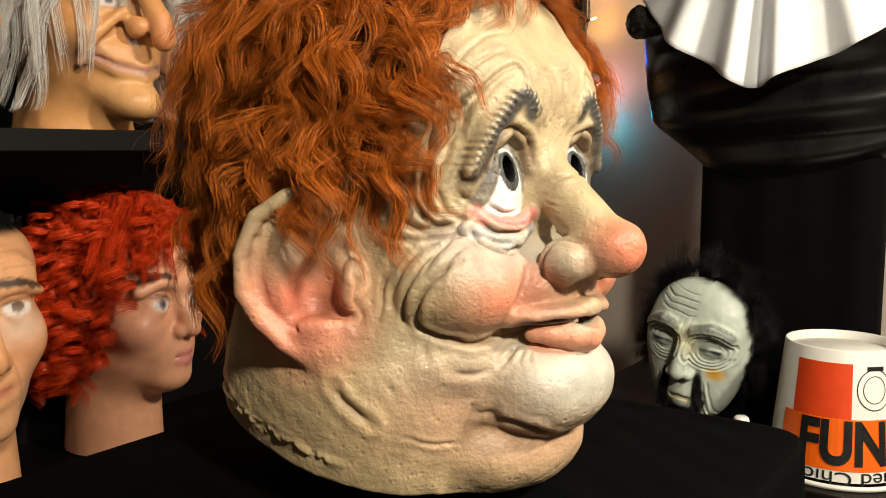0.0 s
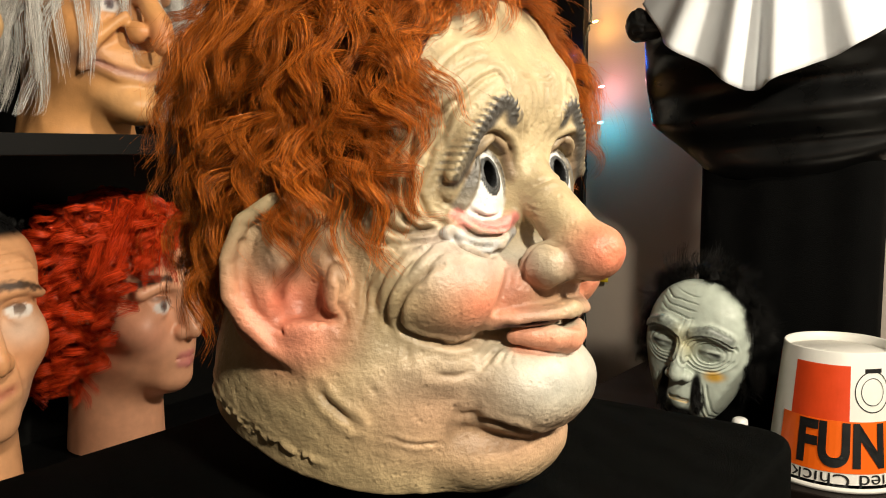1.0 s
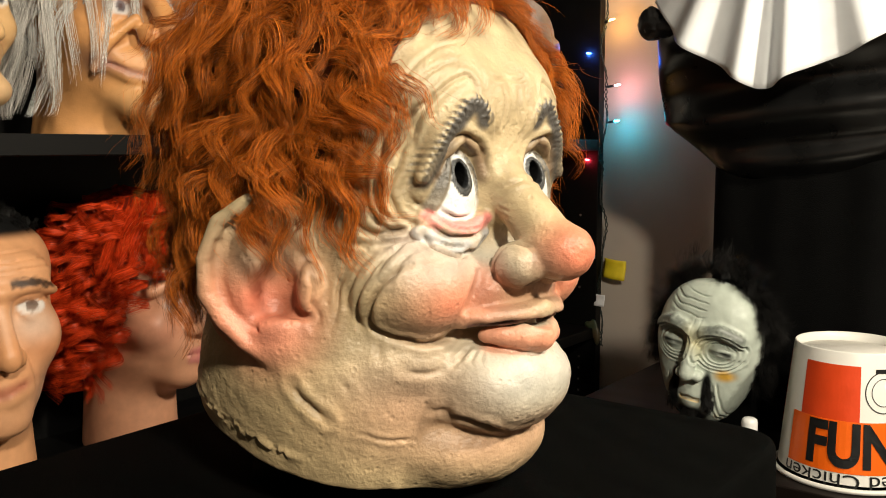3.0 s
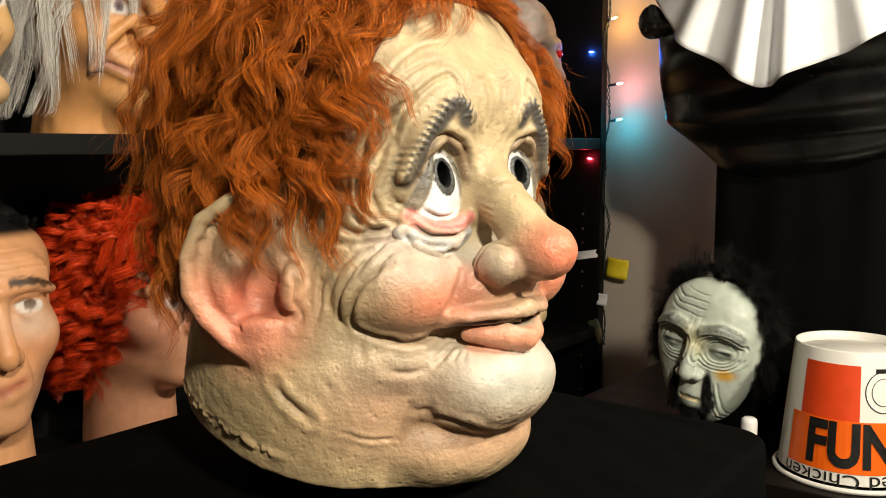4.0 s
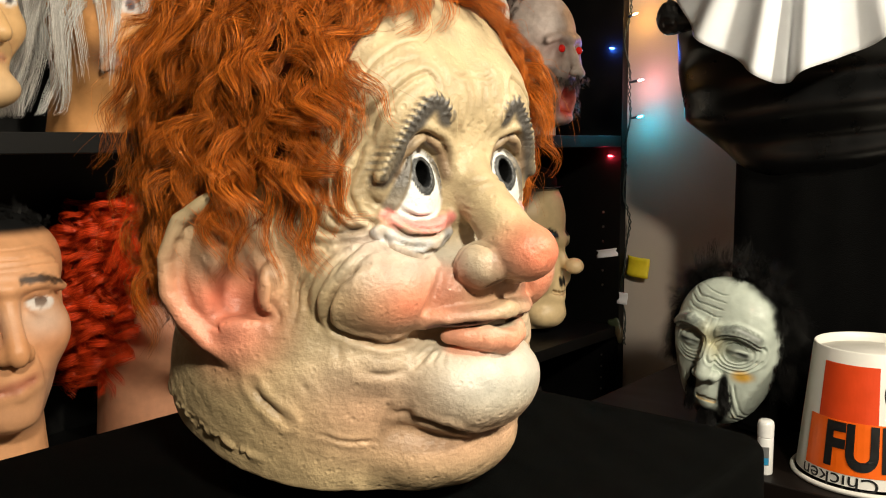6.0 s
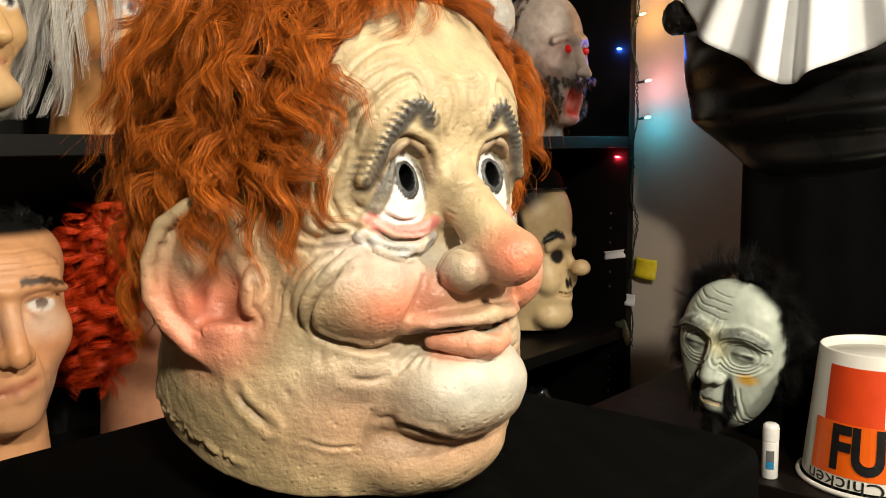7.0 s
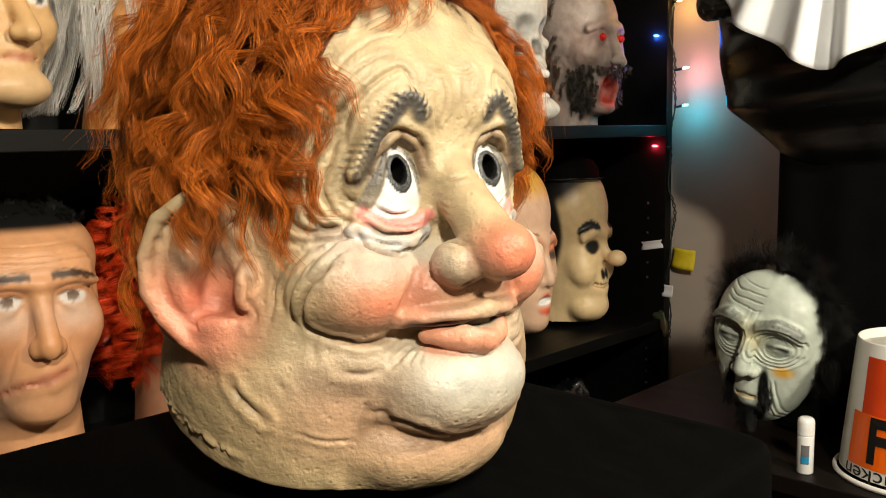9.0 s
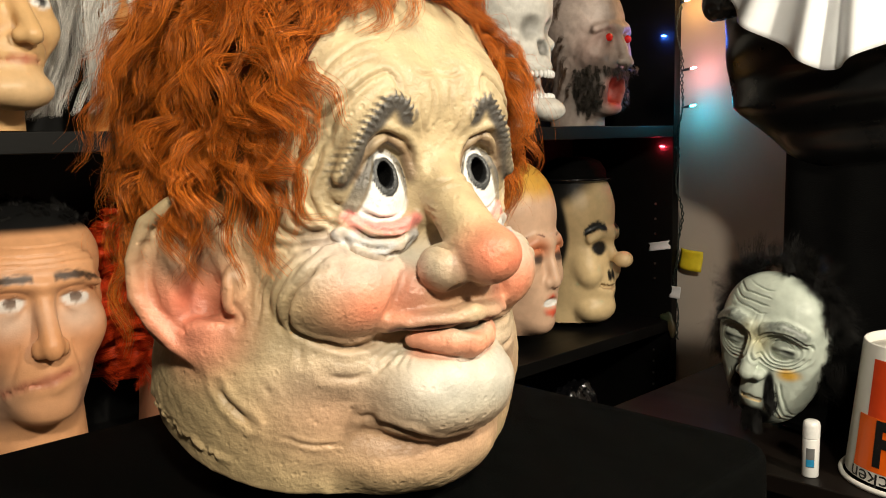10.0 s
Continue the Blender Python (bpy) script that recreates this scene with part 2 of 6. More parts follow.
def sculpt(ops, lo, hi, res):
    """Blend the solids one after another in a grid and skin the result with quads."""
    ax = [np.arange(a, b + res, res, dtype=np.float32) for a, b in zip(lo, hi)]
    F = np.full([len(a) for a in ax], 6.0, dtype=np.float32)
    todo = []
    for o in ops:
        todo.append(o)
        if o["sym"] and (o["kind"] == "tube" or abs(o["c"][1]) > 0.01):
            todo.append(mirrored(o))
    for o in todo:
        if o["kind"] == "ball":
            m = max(o["r"])
            bl, bh = [v - m - o["k"] - 3 for v in o["c"]], [v + m + o["k"] + 3 for v in o["c"]]
        elif o["kind"] == "tube":
            m = max(o["r"], o["r2"]) + o["k"] + 2
            bl, bh = [min(p[j] for p in o["pts"]) - m for j in range(3)], [max(p[j] for p in o["pts"]) + m for j in range(3)]
        else:
            bl, bh = lo, hi
        s = tuple(slice(max(0, int(np.searchsorted(a, l)) - 1), int(np.searchsorted(a, h)) + 1) for a, l, h in zip(ax, bl, bh))
        X, Y, Z = ax[0][s[0]][:, None, None], ax[1][s[1]][None, :, None], ax[2][s[2]][None, None, :]
        if o["kind"] == "ball":
            M = rot3(o["rot"]).T
            x, y, z = X - o["c"][0], Y - o["c"][1], Z - o["c"][2]
            if any(o["rot"]):
                x, y, z = [M[j, 0] * x + M[j, 1] * y + M[j, 2] * z for j in range(3)]
            r, n = o["r"], o["n"]
            k0 = (np.abs(x / r[0]) ** n + np.abs(y / r[1]) ** n + np.abs(z / r[2]) ** n) ** (1 / n)
            if n == 2.0:
                k1 = np.sqrt((x / r[0] ** 2) ** 2 + (y / r[1] ** 2) ** 2 + (z / r[2] ** 2) ** 2) + 1e-6
                D = k0 * (k0 - 1) / k1
            else:
                D = (k0 - 1) * min(r)
        elif o["kind"] == "tube":
            D = seg_dist(X, Y, Z, o["pts"], o["r"], o["r2"])
        else:
            D = o["d"] - (X * o["n"][0] + Y * o["n"][1] + Z * o["n"][2])
        G, k = F[s], o["k"]
        if o["sub"]:
            E = -D
            h = np.clip(0.5 + 0.5 * (G - E) / k, 0, 1)
            F[s] = E + (G - E) * h + k * h * (1 - h)
        else:
            h = np.clip(0.5 + 0.5 * (G - D) / k, 0, 1)
            F[s] = G + (D - G) * h - k * h * (1 - h)
    ins = F < 0
    c = np.zeros([n - 1 for n in F.shape], dtype=np.uint8)
    corners = [(i, j, k) for i in (0, 1) for j in (0, 1) for k in (0, 1)]
    for i, j, k in corners:
        c += ins[i:i + c.shape[0], j:j + c.shape[1], k:k + c.shape[2]]
    act = (c > 0) & (c < 8)
    I = np.argwhere(act)
    ids = np.full(c.shape, -1, dtype=np.int32)
    ids[act] = np.arange(len(I))
    val = {q: F[I[:, 0] + q[0], I[:, 1] + q[1], I[:, 2] + q[2]] for q in corners}
    acc, cnt = np.zeros((len(I), 3)), np.zeros(len(I))
    for q in corners:
        for d in range(3):
            if q[d] == 0:
                w = tuple(1 if j == d else q[j] for j in range(3))
                a, b = val[q], val[w]
                x = (a < 0) != (b < 0)
                t = np.where(x, a / np.where(x, a - b, 1), 0)
                pos = np.tile(np.array(q, dtype=float), (len(I), 1))
                pos[:, d] = t
                acc += pos * x[:, None]
                cnt += x
    V = (I + acc / cnt[:, None]) * res + np.array([a[0] for a in ax])
    quads = []
    for d in range(3):
        e, f = [(1, 2), (2, 0), (0, 1)][d]
        A = np.moveaxis(ins, d, 0)
        x = A[:-1] != A[1:]
        P = np.argwhere(np.moveaxis(x, 0, d))
        ok = np.all([(P[:, e] > 0), (P[:, f] > 0), (P[:, e] < c.shape[e]), (P[:, f] < c.shape[f])], axis=0)
        P = P[ok]
        flip = ins[P[:, 0], P[:, 1], P[:, 2]]
        q = []
        for de, df in ((-1, -1), (0, -1), (0, 0), (-1, 0)):
            p = P.copy()
            p[:, e] += de
            p[:, f] += df
            q.append(ids[p[:, 0], p[:, 1], p[:, 2]])
        q = np.stack(q, 1)
        q[~flip] = q[~flip][:, ::-1]
        quads.append(q)
    Q = np.concatenate(quads)
    return V, Q[(Q >= 0).all(1)]


def vert_normals(V, Q):
    n = np.cross(V[Q[:, 2]] - V[Q[:, 0]], V[Q[:, 3]] - V[Q[:, 1]])
    N = np.zeros_like(V)
    for j in range(4):
        np.add.at(N, Q[:, j], n)
    return N / (np.linalg.norm(N, axis=1, keepdims=True) + 1e-9)


def step(x, a, b):
    t = np.clip((x - a) / (b - a), 0, 1)
    return t * t * (3 - 2 * t)


def spot(c, r, color, s=1.0, hard=1.0, sym=True):
    return dict(kind="spot", c=c, r=r if isinstance(r, tuple) else (r, r, r), color=color, s=s, hard=hard, sym=sym)


def stroke(pts, r, color, s=1.0, soft=0.3, ragged=0.0, sym=True):
    return dict(kind="stroke", pts=pts, r=r, color=color, s=s, soft=soft, ragged=ragged, sym=sym)


def spray(V, base, coats):
    """Paint: a base coat, then airbrushed spots and brush strokes."""
    C = np.tile(np.array(base, dtype=float), (len(V), 1))
    for o in coats:
        for side in ((1, -1) if o["sym"] else (1,)):
            P = V * np.array([1, side, 1])
            if o["kind"] == "spot":
                d = np.sqrt((((P - np.array(o["c"])) / np.array(o["r"])) ** 2).sum(1))
                w = step(-d, -1 - 0.6 / o["hard"], -1 + 0.6 / o["hard"])
            else:
                d = seg_dist(P[:, 0], P[:, 1], P[:, 2], o["pts"], o["r"], o["r"])
                if o["ragged"]:
                    d = d + o["ragged"] * vnoise(P, 2.6)
                w = 1 - step(d, -o["soft"], o["soft"])
            w = (w * o["s"])[:, None]
            C = C * (1 - w) + np.array(o["color"]) * w
    return np.clip(C, 0, 1)


def paint_mesh(name, V, Q, C, material):
    me = array_mesh(name, V / 100.0, Q, material)
    a = me.color_attributes.new("paint", "FLOAT_COLOR", "POINT")
    a.data.foreach_set("color", np.concatenate([C, np.ones((len(C), 1))], 1).astype(np.float32).ravel())
    return me


# ---------------------------------------------------------------- hair
def strands(roots, dirs, falls, length, n=40, pts=11, width=0.9, curl=0.5, turns=1.2, rad=0.014, seed=1, keep_out=None, taper=0.75, fuzz=0.12, sides=3):
    """Locks of hair: each root sends out a bundle that leaves along dirs, bends to falls and curls. Centimetres."""
    g = np.random.default_rng(seed)
    L = len(roots)
    t = np.linspace(0, 1, pts)
    ln = np.asarray(length) * g.uniform(0.75, 1.25, L)
    up = g.uniform(0.10, 0.26, L)
    a, b = dirs, falls / (np.linalg.norm(falls, axis=1, keepdims=True) + 1e-9)
    w = step(t, 0.0, 0.55)[None, :, None]
    tang = a[:, None] * (1 - w) * up[:, None, None] * 3 + b[:, None] * (0.25 + 0.75 * w)
    P = np.cumsum(tang, axis=1)
    P = roots[:, None] + (P - P[:, :1]) * (ln / pts)[:, None, None]
    side = np.cross(a, b)
    side /= np.linalg.norm(side, axis=1, keepdims=True) + 1e-9
    out = np.cross(b, side)
    ph = g.uniform(0, 6.28, L)
    tw = turns * g.uniform(0.6, 1.3, L)
    cr = curl * g.uniform(0.5, 1.4, L)
    phi = ph[:, None] + 6.28 * tw[:, None] * t
    amp = (cr[:, None] * step(t, 0.05, 0.5))[..., None]
    P = P + amp * ((np.cos(phi) - np.cos(ph)[:, None])[..., None] * side[:, None] + (np.sin(phi) - np.sin(ph)[:, None])[..., None] * out[:, None])
    th, rr = g.uniform(0, 6.28, (L, n)), np.sqrt(g.uniform(0, 1, (L, n))) * width
    spread = (1 - taper * t ** 1.3)[None, None, :, None]
    T = np.gradient(P, axis=1)
    T /= np.linalg.norm(T, axis=2, keepdims=True) + 1e-9
    s1 = np.cross(T, out[:, None])
    s1 /= np.linalg.norm(s1, axis=2, keepdims=True) + 1e-9
    s2 = np.cross(T, s1)
    S = P[:, None] + spread * rr[..., None, None] * (np.cos(th)[..., None, None] * s1[:, None] + 0.6 * np.sin(th)[..., None, None] * s2[:, None])
    wob = g.normal(0, fuzz, (L, n, 1, 3)) * (t ** 1.5)[None, None, :, None]
    S = S + wob + 0.04 * np.sin(g.uniform(0, 6.28, (L, n, 1, 3)) + 9 * t[None, None, :, None])
    ext = g.uniform(0.86, 1.04, (L, n, 1, 1))
    S = S[:, :, :1] + (S - S[:, :, :1]) * ext
    S = S.reshape(L * n, pts, 3)
    if keep_out:
        c, r, e = keep_out
        q = (S - np.array(c)) / np.array(r)
        k = (np.abs(q) ** e).sum(2) ** (1 / e)
        push = np.where(k < 1, 1 / np.maximum(k, 0.3), 1)[..., None]
        S = np.array(c) + (S - np.array(c)) * push
    R = np.tile(rad * (1 - 0.7 * t ** 2), (L * n, 1))
    return tubes(S, R, sides)


def pick(V, N, ok, count, seed, gap):
    """Scatter roots evenly over a part of a surface."""
    g = np.random.default_rng(seed)
    idx = np.flatnonzero(ok)
    g.shuffle(idx)
    got = []
    for i in idx:
        if all(((V[i] - V[j]) ** 2).sum() > gap * gap for j in got[-400:]):
            got.append(i)
            if len(got) >= count:
                break
    return V[got], N[got]


# ---------------------------------------------------------------- the room
def slab(name, lo, hi, material, label, bevel=0.0, category="wall"):
    ob = part(name, box(lo, hi, bevel), material)
    ob.matrix_world = ROOM
    return tagged(ob, label, category, kind="structure")


slab("floor", (-0.5, -4.6, -0.1), (3.6, 0.3, 0.0), M_FLOOR, "dark brown carpeted floor of the room", 0, "floor")
slab("ceiling", (-0.5, -4.6, 2.45), (3.6, 0.3, 2.55), M_CEIL, "plain off-white painted ceiling over the room", 0, "ceiling")
slab("wall_north", (-0.5, 0.02, 0), (3.6, 0.16, 2.45), M_WALL, "beige painted wall lit by coloured bulbs")
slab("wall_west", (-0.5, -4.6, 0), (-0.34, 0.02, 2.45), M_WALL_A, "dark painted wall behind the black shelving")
slab("wall_south", (-0.34, -4.6, 0), (3.6, -4.45, 2.45), M_WALL, "beige painted wall closing the room")
slab("wall_east", (3.45, -4.45, 0), (3.6, 0.02, 2.45), M_WALL, "plain beige painted wall closing the room's far side")

# shelving: one unit of boards between two uprights
UP, LOW = 1.325, 0.812
shelf = thing("bookshelf", ROOM @ pose(0, 0, 0), "tall black-brown laminate bookshelf crowded with masks", "shelf")
for y0, y1 in ((-0.03, 0.0), (-2.33, -2.30)):
    part("side_panel", box((-0.33, y0, 0), (0.0, y1, 2.1), 0.0015), M_SHELF, shelf)
for z in (0.08, 0.45, LOW, UP, 1.80, 2.1):
    part("shelf_board", box((-0.32, -2.30, z - 0.029), (-0.001, -0.03, z), 0.0015), M_SHELF, shelf)
part("back_panel", box((-0.332, -2.32, 0.05), (-0.322, -0.01, 2.08)), M_SHELF, shelf)
for k in range(14):
    for y in (-0.0315,):
        bm = bmesh.new()
        bmesh.ops.create_circle(bm, cap_ends=True, radius=0.0035, segments=10, matrix=Matrix.Translation((-0.05, y, 0.5 + 0.032 * k if k < 8 else 0.6 + 0.04 * k)) @ pose(0, 0, 0, 90, 0, 0))
        r = bmesh.ops.extrude_face_region(bm, geom=bm.faces[:])
        bmesh.ops.translate(bm, vec=(0, -0.001, 0), verts=[v for v in r["geom"] if isinstance(v, bmesh.types.BMVert)])
        part("peg_hole", bm, M_CHROME, shelf)

# desk in the corner
DESK = 0.742
desk = thing("desk", ROOM @ pose(0, 0, 0), "dark brown wood-grain desk standing in the corner", "desk")
part("desktop", box((0.185, -0.72, DESK - 0.03), (1.75, 0.015, DESK), 0.002), M_DESK, desk)
for x in (0.20, 1.70):
    part("side_panel", box((x, -0.68, 0), (x + 0.03, 0.0, DESK - 0.031), 0.002), M_DESK, desk)
part("modesty_panel", box((0.231, -0.06, 0.25), (1.699, -0.03, DESK - 0.031)), M_DESK, desk)

# pedestal with its black cloth
PED = 1.06
ped = thing("pedestal", ROOM @ pose(0.678, -1.69, 0), "square box pedestal hidden under a black cloth", "pedestal")
part("box", box((-0.215, -0.25, 0), (0.215, 0.25, PED - 0.008), 0.004), M_DESK, ped)


def draped_cloth(hx, hy, top, drop, seed):
    """A cloth over a box: flat top with soft creases, rounded edges, sides hanging in shallow folds."""
    n, side = 72, 26
    ts = np.linspace(0, 2 * np.pi, 4 * n, endpoint=False)
    V, Q = [], []

    def rim(t):
        c, s = np.cos(t), np.sin(t)
        k = (np.abs(c) ** 14 + np.abs(s) ** 14) ** (-1 / 14)
        return c * k, s * k

    rows = []
    radial = list(np.linspace(0.0, 0.97, 40))
    for r in radial:
        row = []
        for t in ts:
            x, y = rim(t)
            x, y = x * r * hx, y * r * hy
            p = np.array([[x * 100, y * 100, seed]])
            z = top + 0.0022 * float(vnoise(p, 0.16)[0]) * (1 if r < 0.95 else 0.3) + 0.0007 * math.sin(140 * (x * 0.5 + y * 0.86) + 3 * math.sin(9 * x)) * max(0.0, math.sin(7 * x + 1))
            row.append((x, y, z))
        rows.append(row)
    for j in range(1, side + 1):
        row = []
        d = j / side
        for t in ts:
            x, y = rim(t)
            a = min(1.0, j / 5) * math.pi / 2
            o = 0.97 + 0.03 * math.sin(a)
            z = top - 0.012 * (1 - math.cos(a)) - max(0, d - 5 / side) * drop
            f = max(0, d - 0.2) * (0.010 * math.sin(9 * t + 1.3 * math.sin(3 * t)) + 0.006 * math.sin(21 * t + 2))
            row.append((x * (o * hx + 0.006 + f + 0.02 * max(0, d - 0.2)), y * (o * hy + 0.006 + f + 0.02 * max(0, d - 0.2)), z))
        rows.append(row)
    m = len(ts)
    for row in rows:
        V += row
    for i in range(len(rows) - 1):
        for j in range(m):
            Q.append((i * m + j, i * m + (j + 1) % m, (i + 1) * m + (j + 1) % m, (i + 1) * m + j))
    return V, Q


cl = part("pedestal_cloth", draped_cloth(0.226, 0.262, PED, 0.75, 4), M_CLOTH, smooth=True)
cl.matrix_world = ROOM @ pose(0.678, -1.69, 0)
cl.modifiers.new("thick", "SOLIDIFY").thickness = -0.0015
tagged(cl, "black cotton cloth draped over the pedestal", "cloth")

# ---------------------------------------------------------------- the large red-haired mask
SKIN = (0.46, 0.355, 0.205)
PINK = (0.70, 0.18, 0.10)
PALE = (0.46, 0.47, 0.44)


def ear_at(u, w, n=0.0):
    """A place on the ear: u towards its back edge, w up, n outwards."""
    return (1.5 - 0.68 * u + 0.64 * n, 13.5 + 0.62 * u + 0.69 * n, -3.1 + 0.95 * w)


EAR = [
    ball(ear_at(-0.4, -0.2, -1.6), (2.0, 2.6, 4.2), k=1.6, rot=(0, 0, 47)),
    ball(ear_at(-0.2, 0.2, -0.2), (1.1, 3.4, 4.9), k=0.6, rot=(14, 0, 47)),
    ball(ear_at(-2.2, -4.1, 0.1), (1.15, 2.0, 1.9), k=0.8, rot=(0, 0, 47)),
    ball(ear_at(0.0, 0.9, 1.2), (1.5, 2.9, 3.9), k=0.35, rot=(14, 0, 47), sub=True),
    ball(ear_at(0.5, 0.7, -0.1), (1.0, 1.5, 3.4), k=0.8, rot=(14, 0, 47)),
    ball(ear_at(-1.5, -0.9, 0.7), (1.5, 1.5, 1.9), k=0.7, rot=(0, 0, 47), sub=True),
    ball(ear_at(-1.9, -3.1, 0.5), (0.8, 1.4, 0.8), k=0.5, rot=(0, 0, 47)),
    tube([ear_at(-3.6, 2.6, 0.2), ear_at(-2.4, 4.8, 0.5), ear_at(0.2, 5.4, 0.6), ear_at(2.3, 4.1, 0.6), ear_at(3.4, 1.5, 0.6), ear_at(3.3, -0.8, 0.6), ear_at(2.2, -2.7, 0.6), ear_at(0.6, -4.2, 0.5), ear_at(-1.2, -5.2, 0.3), ear_at(-2.6, -5.3, 0.1)], 0.50, 0.4),
    tube([ear_at(2.2, 2.6, 0.75), ear_at(2.3, 0.4, 0.75), ear_at(1.6, -1.7, 0.75), ear_at(0.2, -3.0, 0.75), ear_at(-1.0, -3.5, 0.75)], 0.30, 0.25, 0.12, sub=True),
    ball(ear_at(-3.9, -0.4, 0.6), (1.0, 0.75, 1.6), k=0.5, rot=(8, 0, 47)),
    tube([ear_at(-1.8, -1.9, 0.4), ear_at(-3.2, -2.1, 0.7), ear_at(-4.2, -2.5, 1.2)], 0.42, 0.25, 0.28, sub=True),
]

hero_ops = [
    ball((-0.5, 0, 5), (11.6, 11.0, 13), n=2.5),
    ball((-1.0, 0, -7.6), (10.9, 12.9, 10.5), k=4, n=2.3),
    ball((-1.6, 0, -14.0), (10.9, 12.7, 9), k=4, n=2.5),
    ball((9.6, 3.6, 8.4), (1.6, 3.2, 2.4), k=2.4, rot=(0, 0, 18)),          # brow bulge
    ball((7.7, 5.8, -3.6), (4.7, 4.4, 3.5), k=0.35),                           # cheek
    ball((6.3, 5.3, -8.4), (4.1, 3.9, 2.6), k=1.4),                            # jowl
    ball((10.3, 0, -3.9), (3.5, 4.9, 2.5), k=1.2),                            # muzzle
    ball((10.1, 0, -10.4), (5.0, 5.6, 3.5), k=1.1, n=2.2),                    # chin
    ball((6.9, 0, -14.9), (5.6, 7.2, 3.9), k=0.6),                            # second chin
    ball((11.9, 3.9, 2.5), (2.2, 2.55, 3.8), k=1.0, sub=True, rot=(8, 0, 14)),  # eye hollow
    ball((8.75, 3.95, 2.4), (2.35, 2.45, 3.2), k=0.25),                       # eyeball
    tube([(8.9, 0, 7), (10.2, 0, 4.0), (13.0, 0, 1.2), (14.8, 0, -0.6)], 1.35, 1.3, 1.8, sym=False),
    ball((15.9, 0, -1.25), (2.15, 2.05, 1.9), k=0.5, sym=False),
    ball((13.9, 1.75, -2.15), (1.8, 1.6, 1.5), k=0.35),                       # nostril wing
    ball((15.1, 1.6, -3.5), (0.9, 0.62, 0.55), k=0.25, sub=True),
    tube([(10.3, 6.9, 3.6), (10.9, 5.8, 6.3), (11.3, 3.9, 8.2), (11.0, 2.2, 7.2)], 0.45, 1.0),     # brow
    tube([(9.6, 6.5, 2.6), (10.5, 5.6, 5.0), (11.0, 3.9, 6.5), (10.7, 1.9, 5.3), (10.6, 1.35, 3.0), (10.7, 1.4, 0.8)], 0.50, 0.45),   # rim of the eye hollow
    tube([(9.7, 6.2, 0.9), (10.6, 4.8, 0.1), (10.9, 3.3, 0.1), (10.9, 2.0, 0.8)], 0.5, 0.3),       # pink bag
    tube([(9.6, 6.5, 0.0), (10.5, 4.9, -0.9), (10.9, 3.2, -0.9), (10.9, 2.0, -0.1)], 0.46, 0.3),   # blue bag
    tube([(11.4, 4.6, -5.5), (12.5, 3.7, -5.4), (13.8, 2.0, -5.25), (14.3, 0, -5.15)], 0.6, 0.5),  # upper lip
    tube([(12.2, 3.0, -6.7), (13.1, 2.3, -6.8), (13.9, 1.3, -6.9), (14.2, 0, -6.95)], 0.5, 0.45, 0.92),  # lower lip
    tube([(12.6, 3.2, -0.8), (12.4, 4.0, -3.0), (12.1, 4.8, -4.7)], 0.22, 0.6, sub=True),  # fold from nose to mouth
    ball((15.0, 0.2, -5.98), (2.4, 1.6, 0.42), k=0.12, sub=True, sym=False),
    *EAR,
    # pupils are pits sunk into the solid head
    ball((10.5, 3.85, 3.6), (4.0, 0.60, 0.80), k=0.08, sub=True),
    cut((0, 0, -1), 18.9),
    cut((-0.235, 0, -0.972), 14.9),
]

BROW = [(6.9, 3.5), (6.4, 4.7), (5.4, 6.6), (4.1, 8.2), (3.2, 8.1), (2.7, 7.3)]


def along(a, b, pts):
    """Distance, length along and side (positive to the left of travel) for a line in the plane."""
    best, arc, side, run = np.full(len(a), 1e9), np.zeros(len(a)), np.zeros(len(a)), 0.0
    for (x0, y0), (x1, y1) in zip(pts, pts[1:]):
        dx, dy = x1 - x0, y1 - y0
        L = math.hypot(dx, dy)
        t = np.clip(((a - x0) * dx + (b - y0) * dy) / L ** 2, 0, 1)
        q = np.hypot(a - x0 - t * dx, b - y0 - t * dy)
        s = np.sign(dx * (b - y0) - dy * (a - x0)) * q
        hit = q < best
        best, arc, side = np.where(hit, q, best), np.where(hit, run + t * L, arc), np.where(hit, s, side)
        run += L
    return best, arc, side


def brow_teeth(V):
    q, arc, side = along(np.abs(V[:, 1]), V[:, 2], BROW)
    side = -side
    tooth = np.sin(6.28 * (arc + 0.35 * side) / 0.44 + 2.4 * vnoise(V, 0.8))
    front = step(V[:, 0], 7.5, 8.5)
    return q, arc, side, tooth, front


def eye_gap(V):
    """Below zero inside the opening between the lids."""
    ay, z = np.abs(V[:, 1]), V[:, 2]
    on = np.sqrt((V[:, 0] - 8.75) ** 2 / 2.35 ** 2 + (ay - 3.95) ** 2 / 2.45 ** 2 + (z - 2.4) ** 2 / 3.2 ** 2)
    return np.abs(ay - 3.75) - (0.62 + 0.36 * np.minimum(5.0 - z, 4.0)) + np.maximum(0, z - 4.9), on


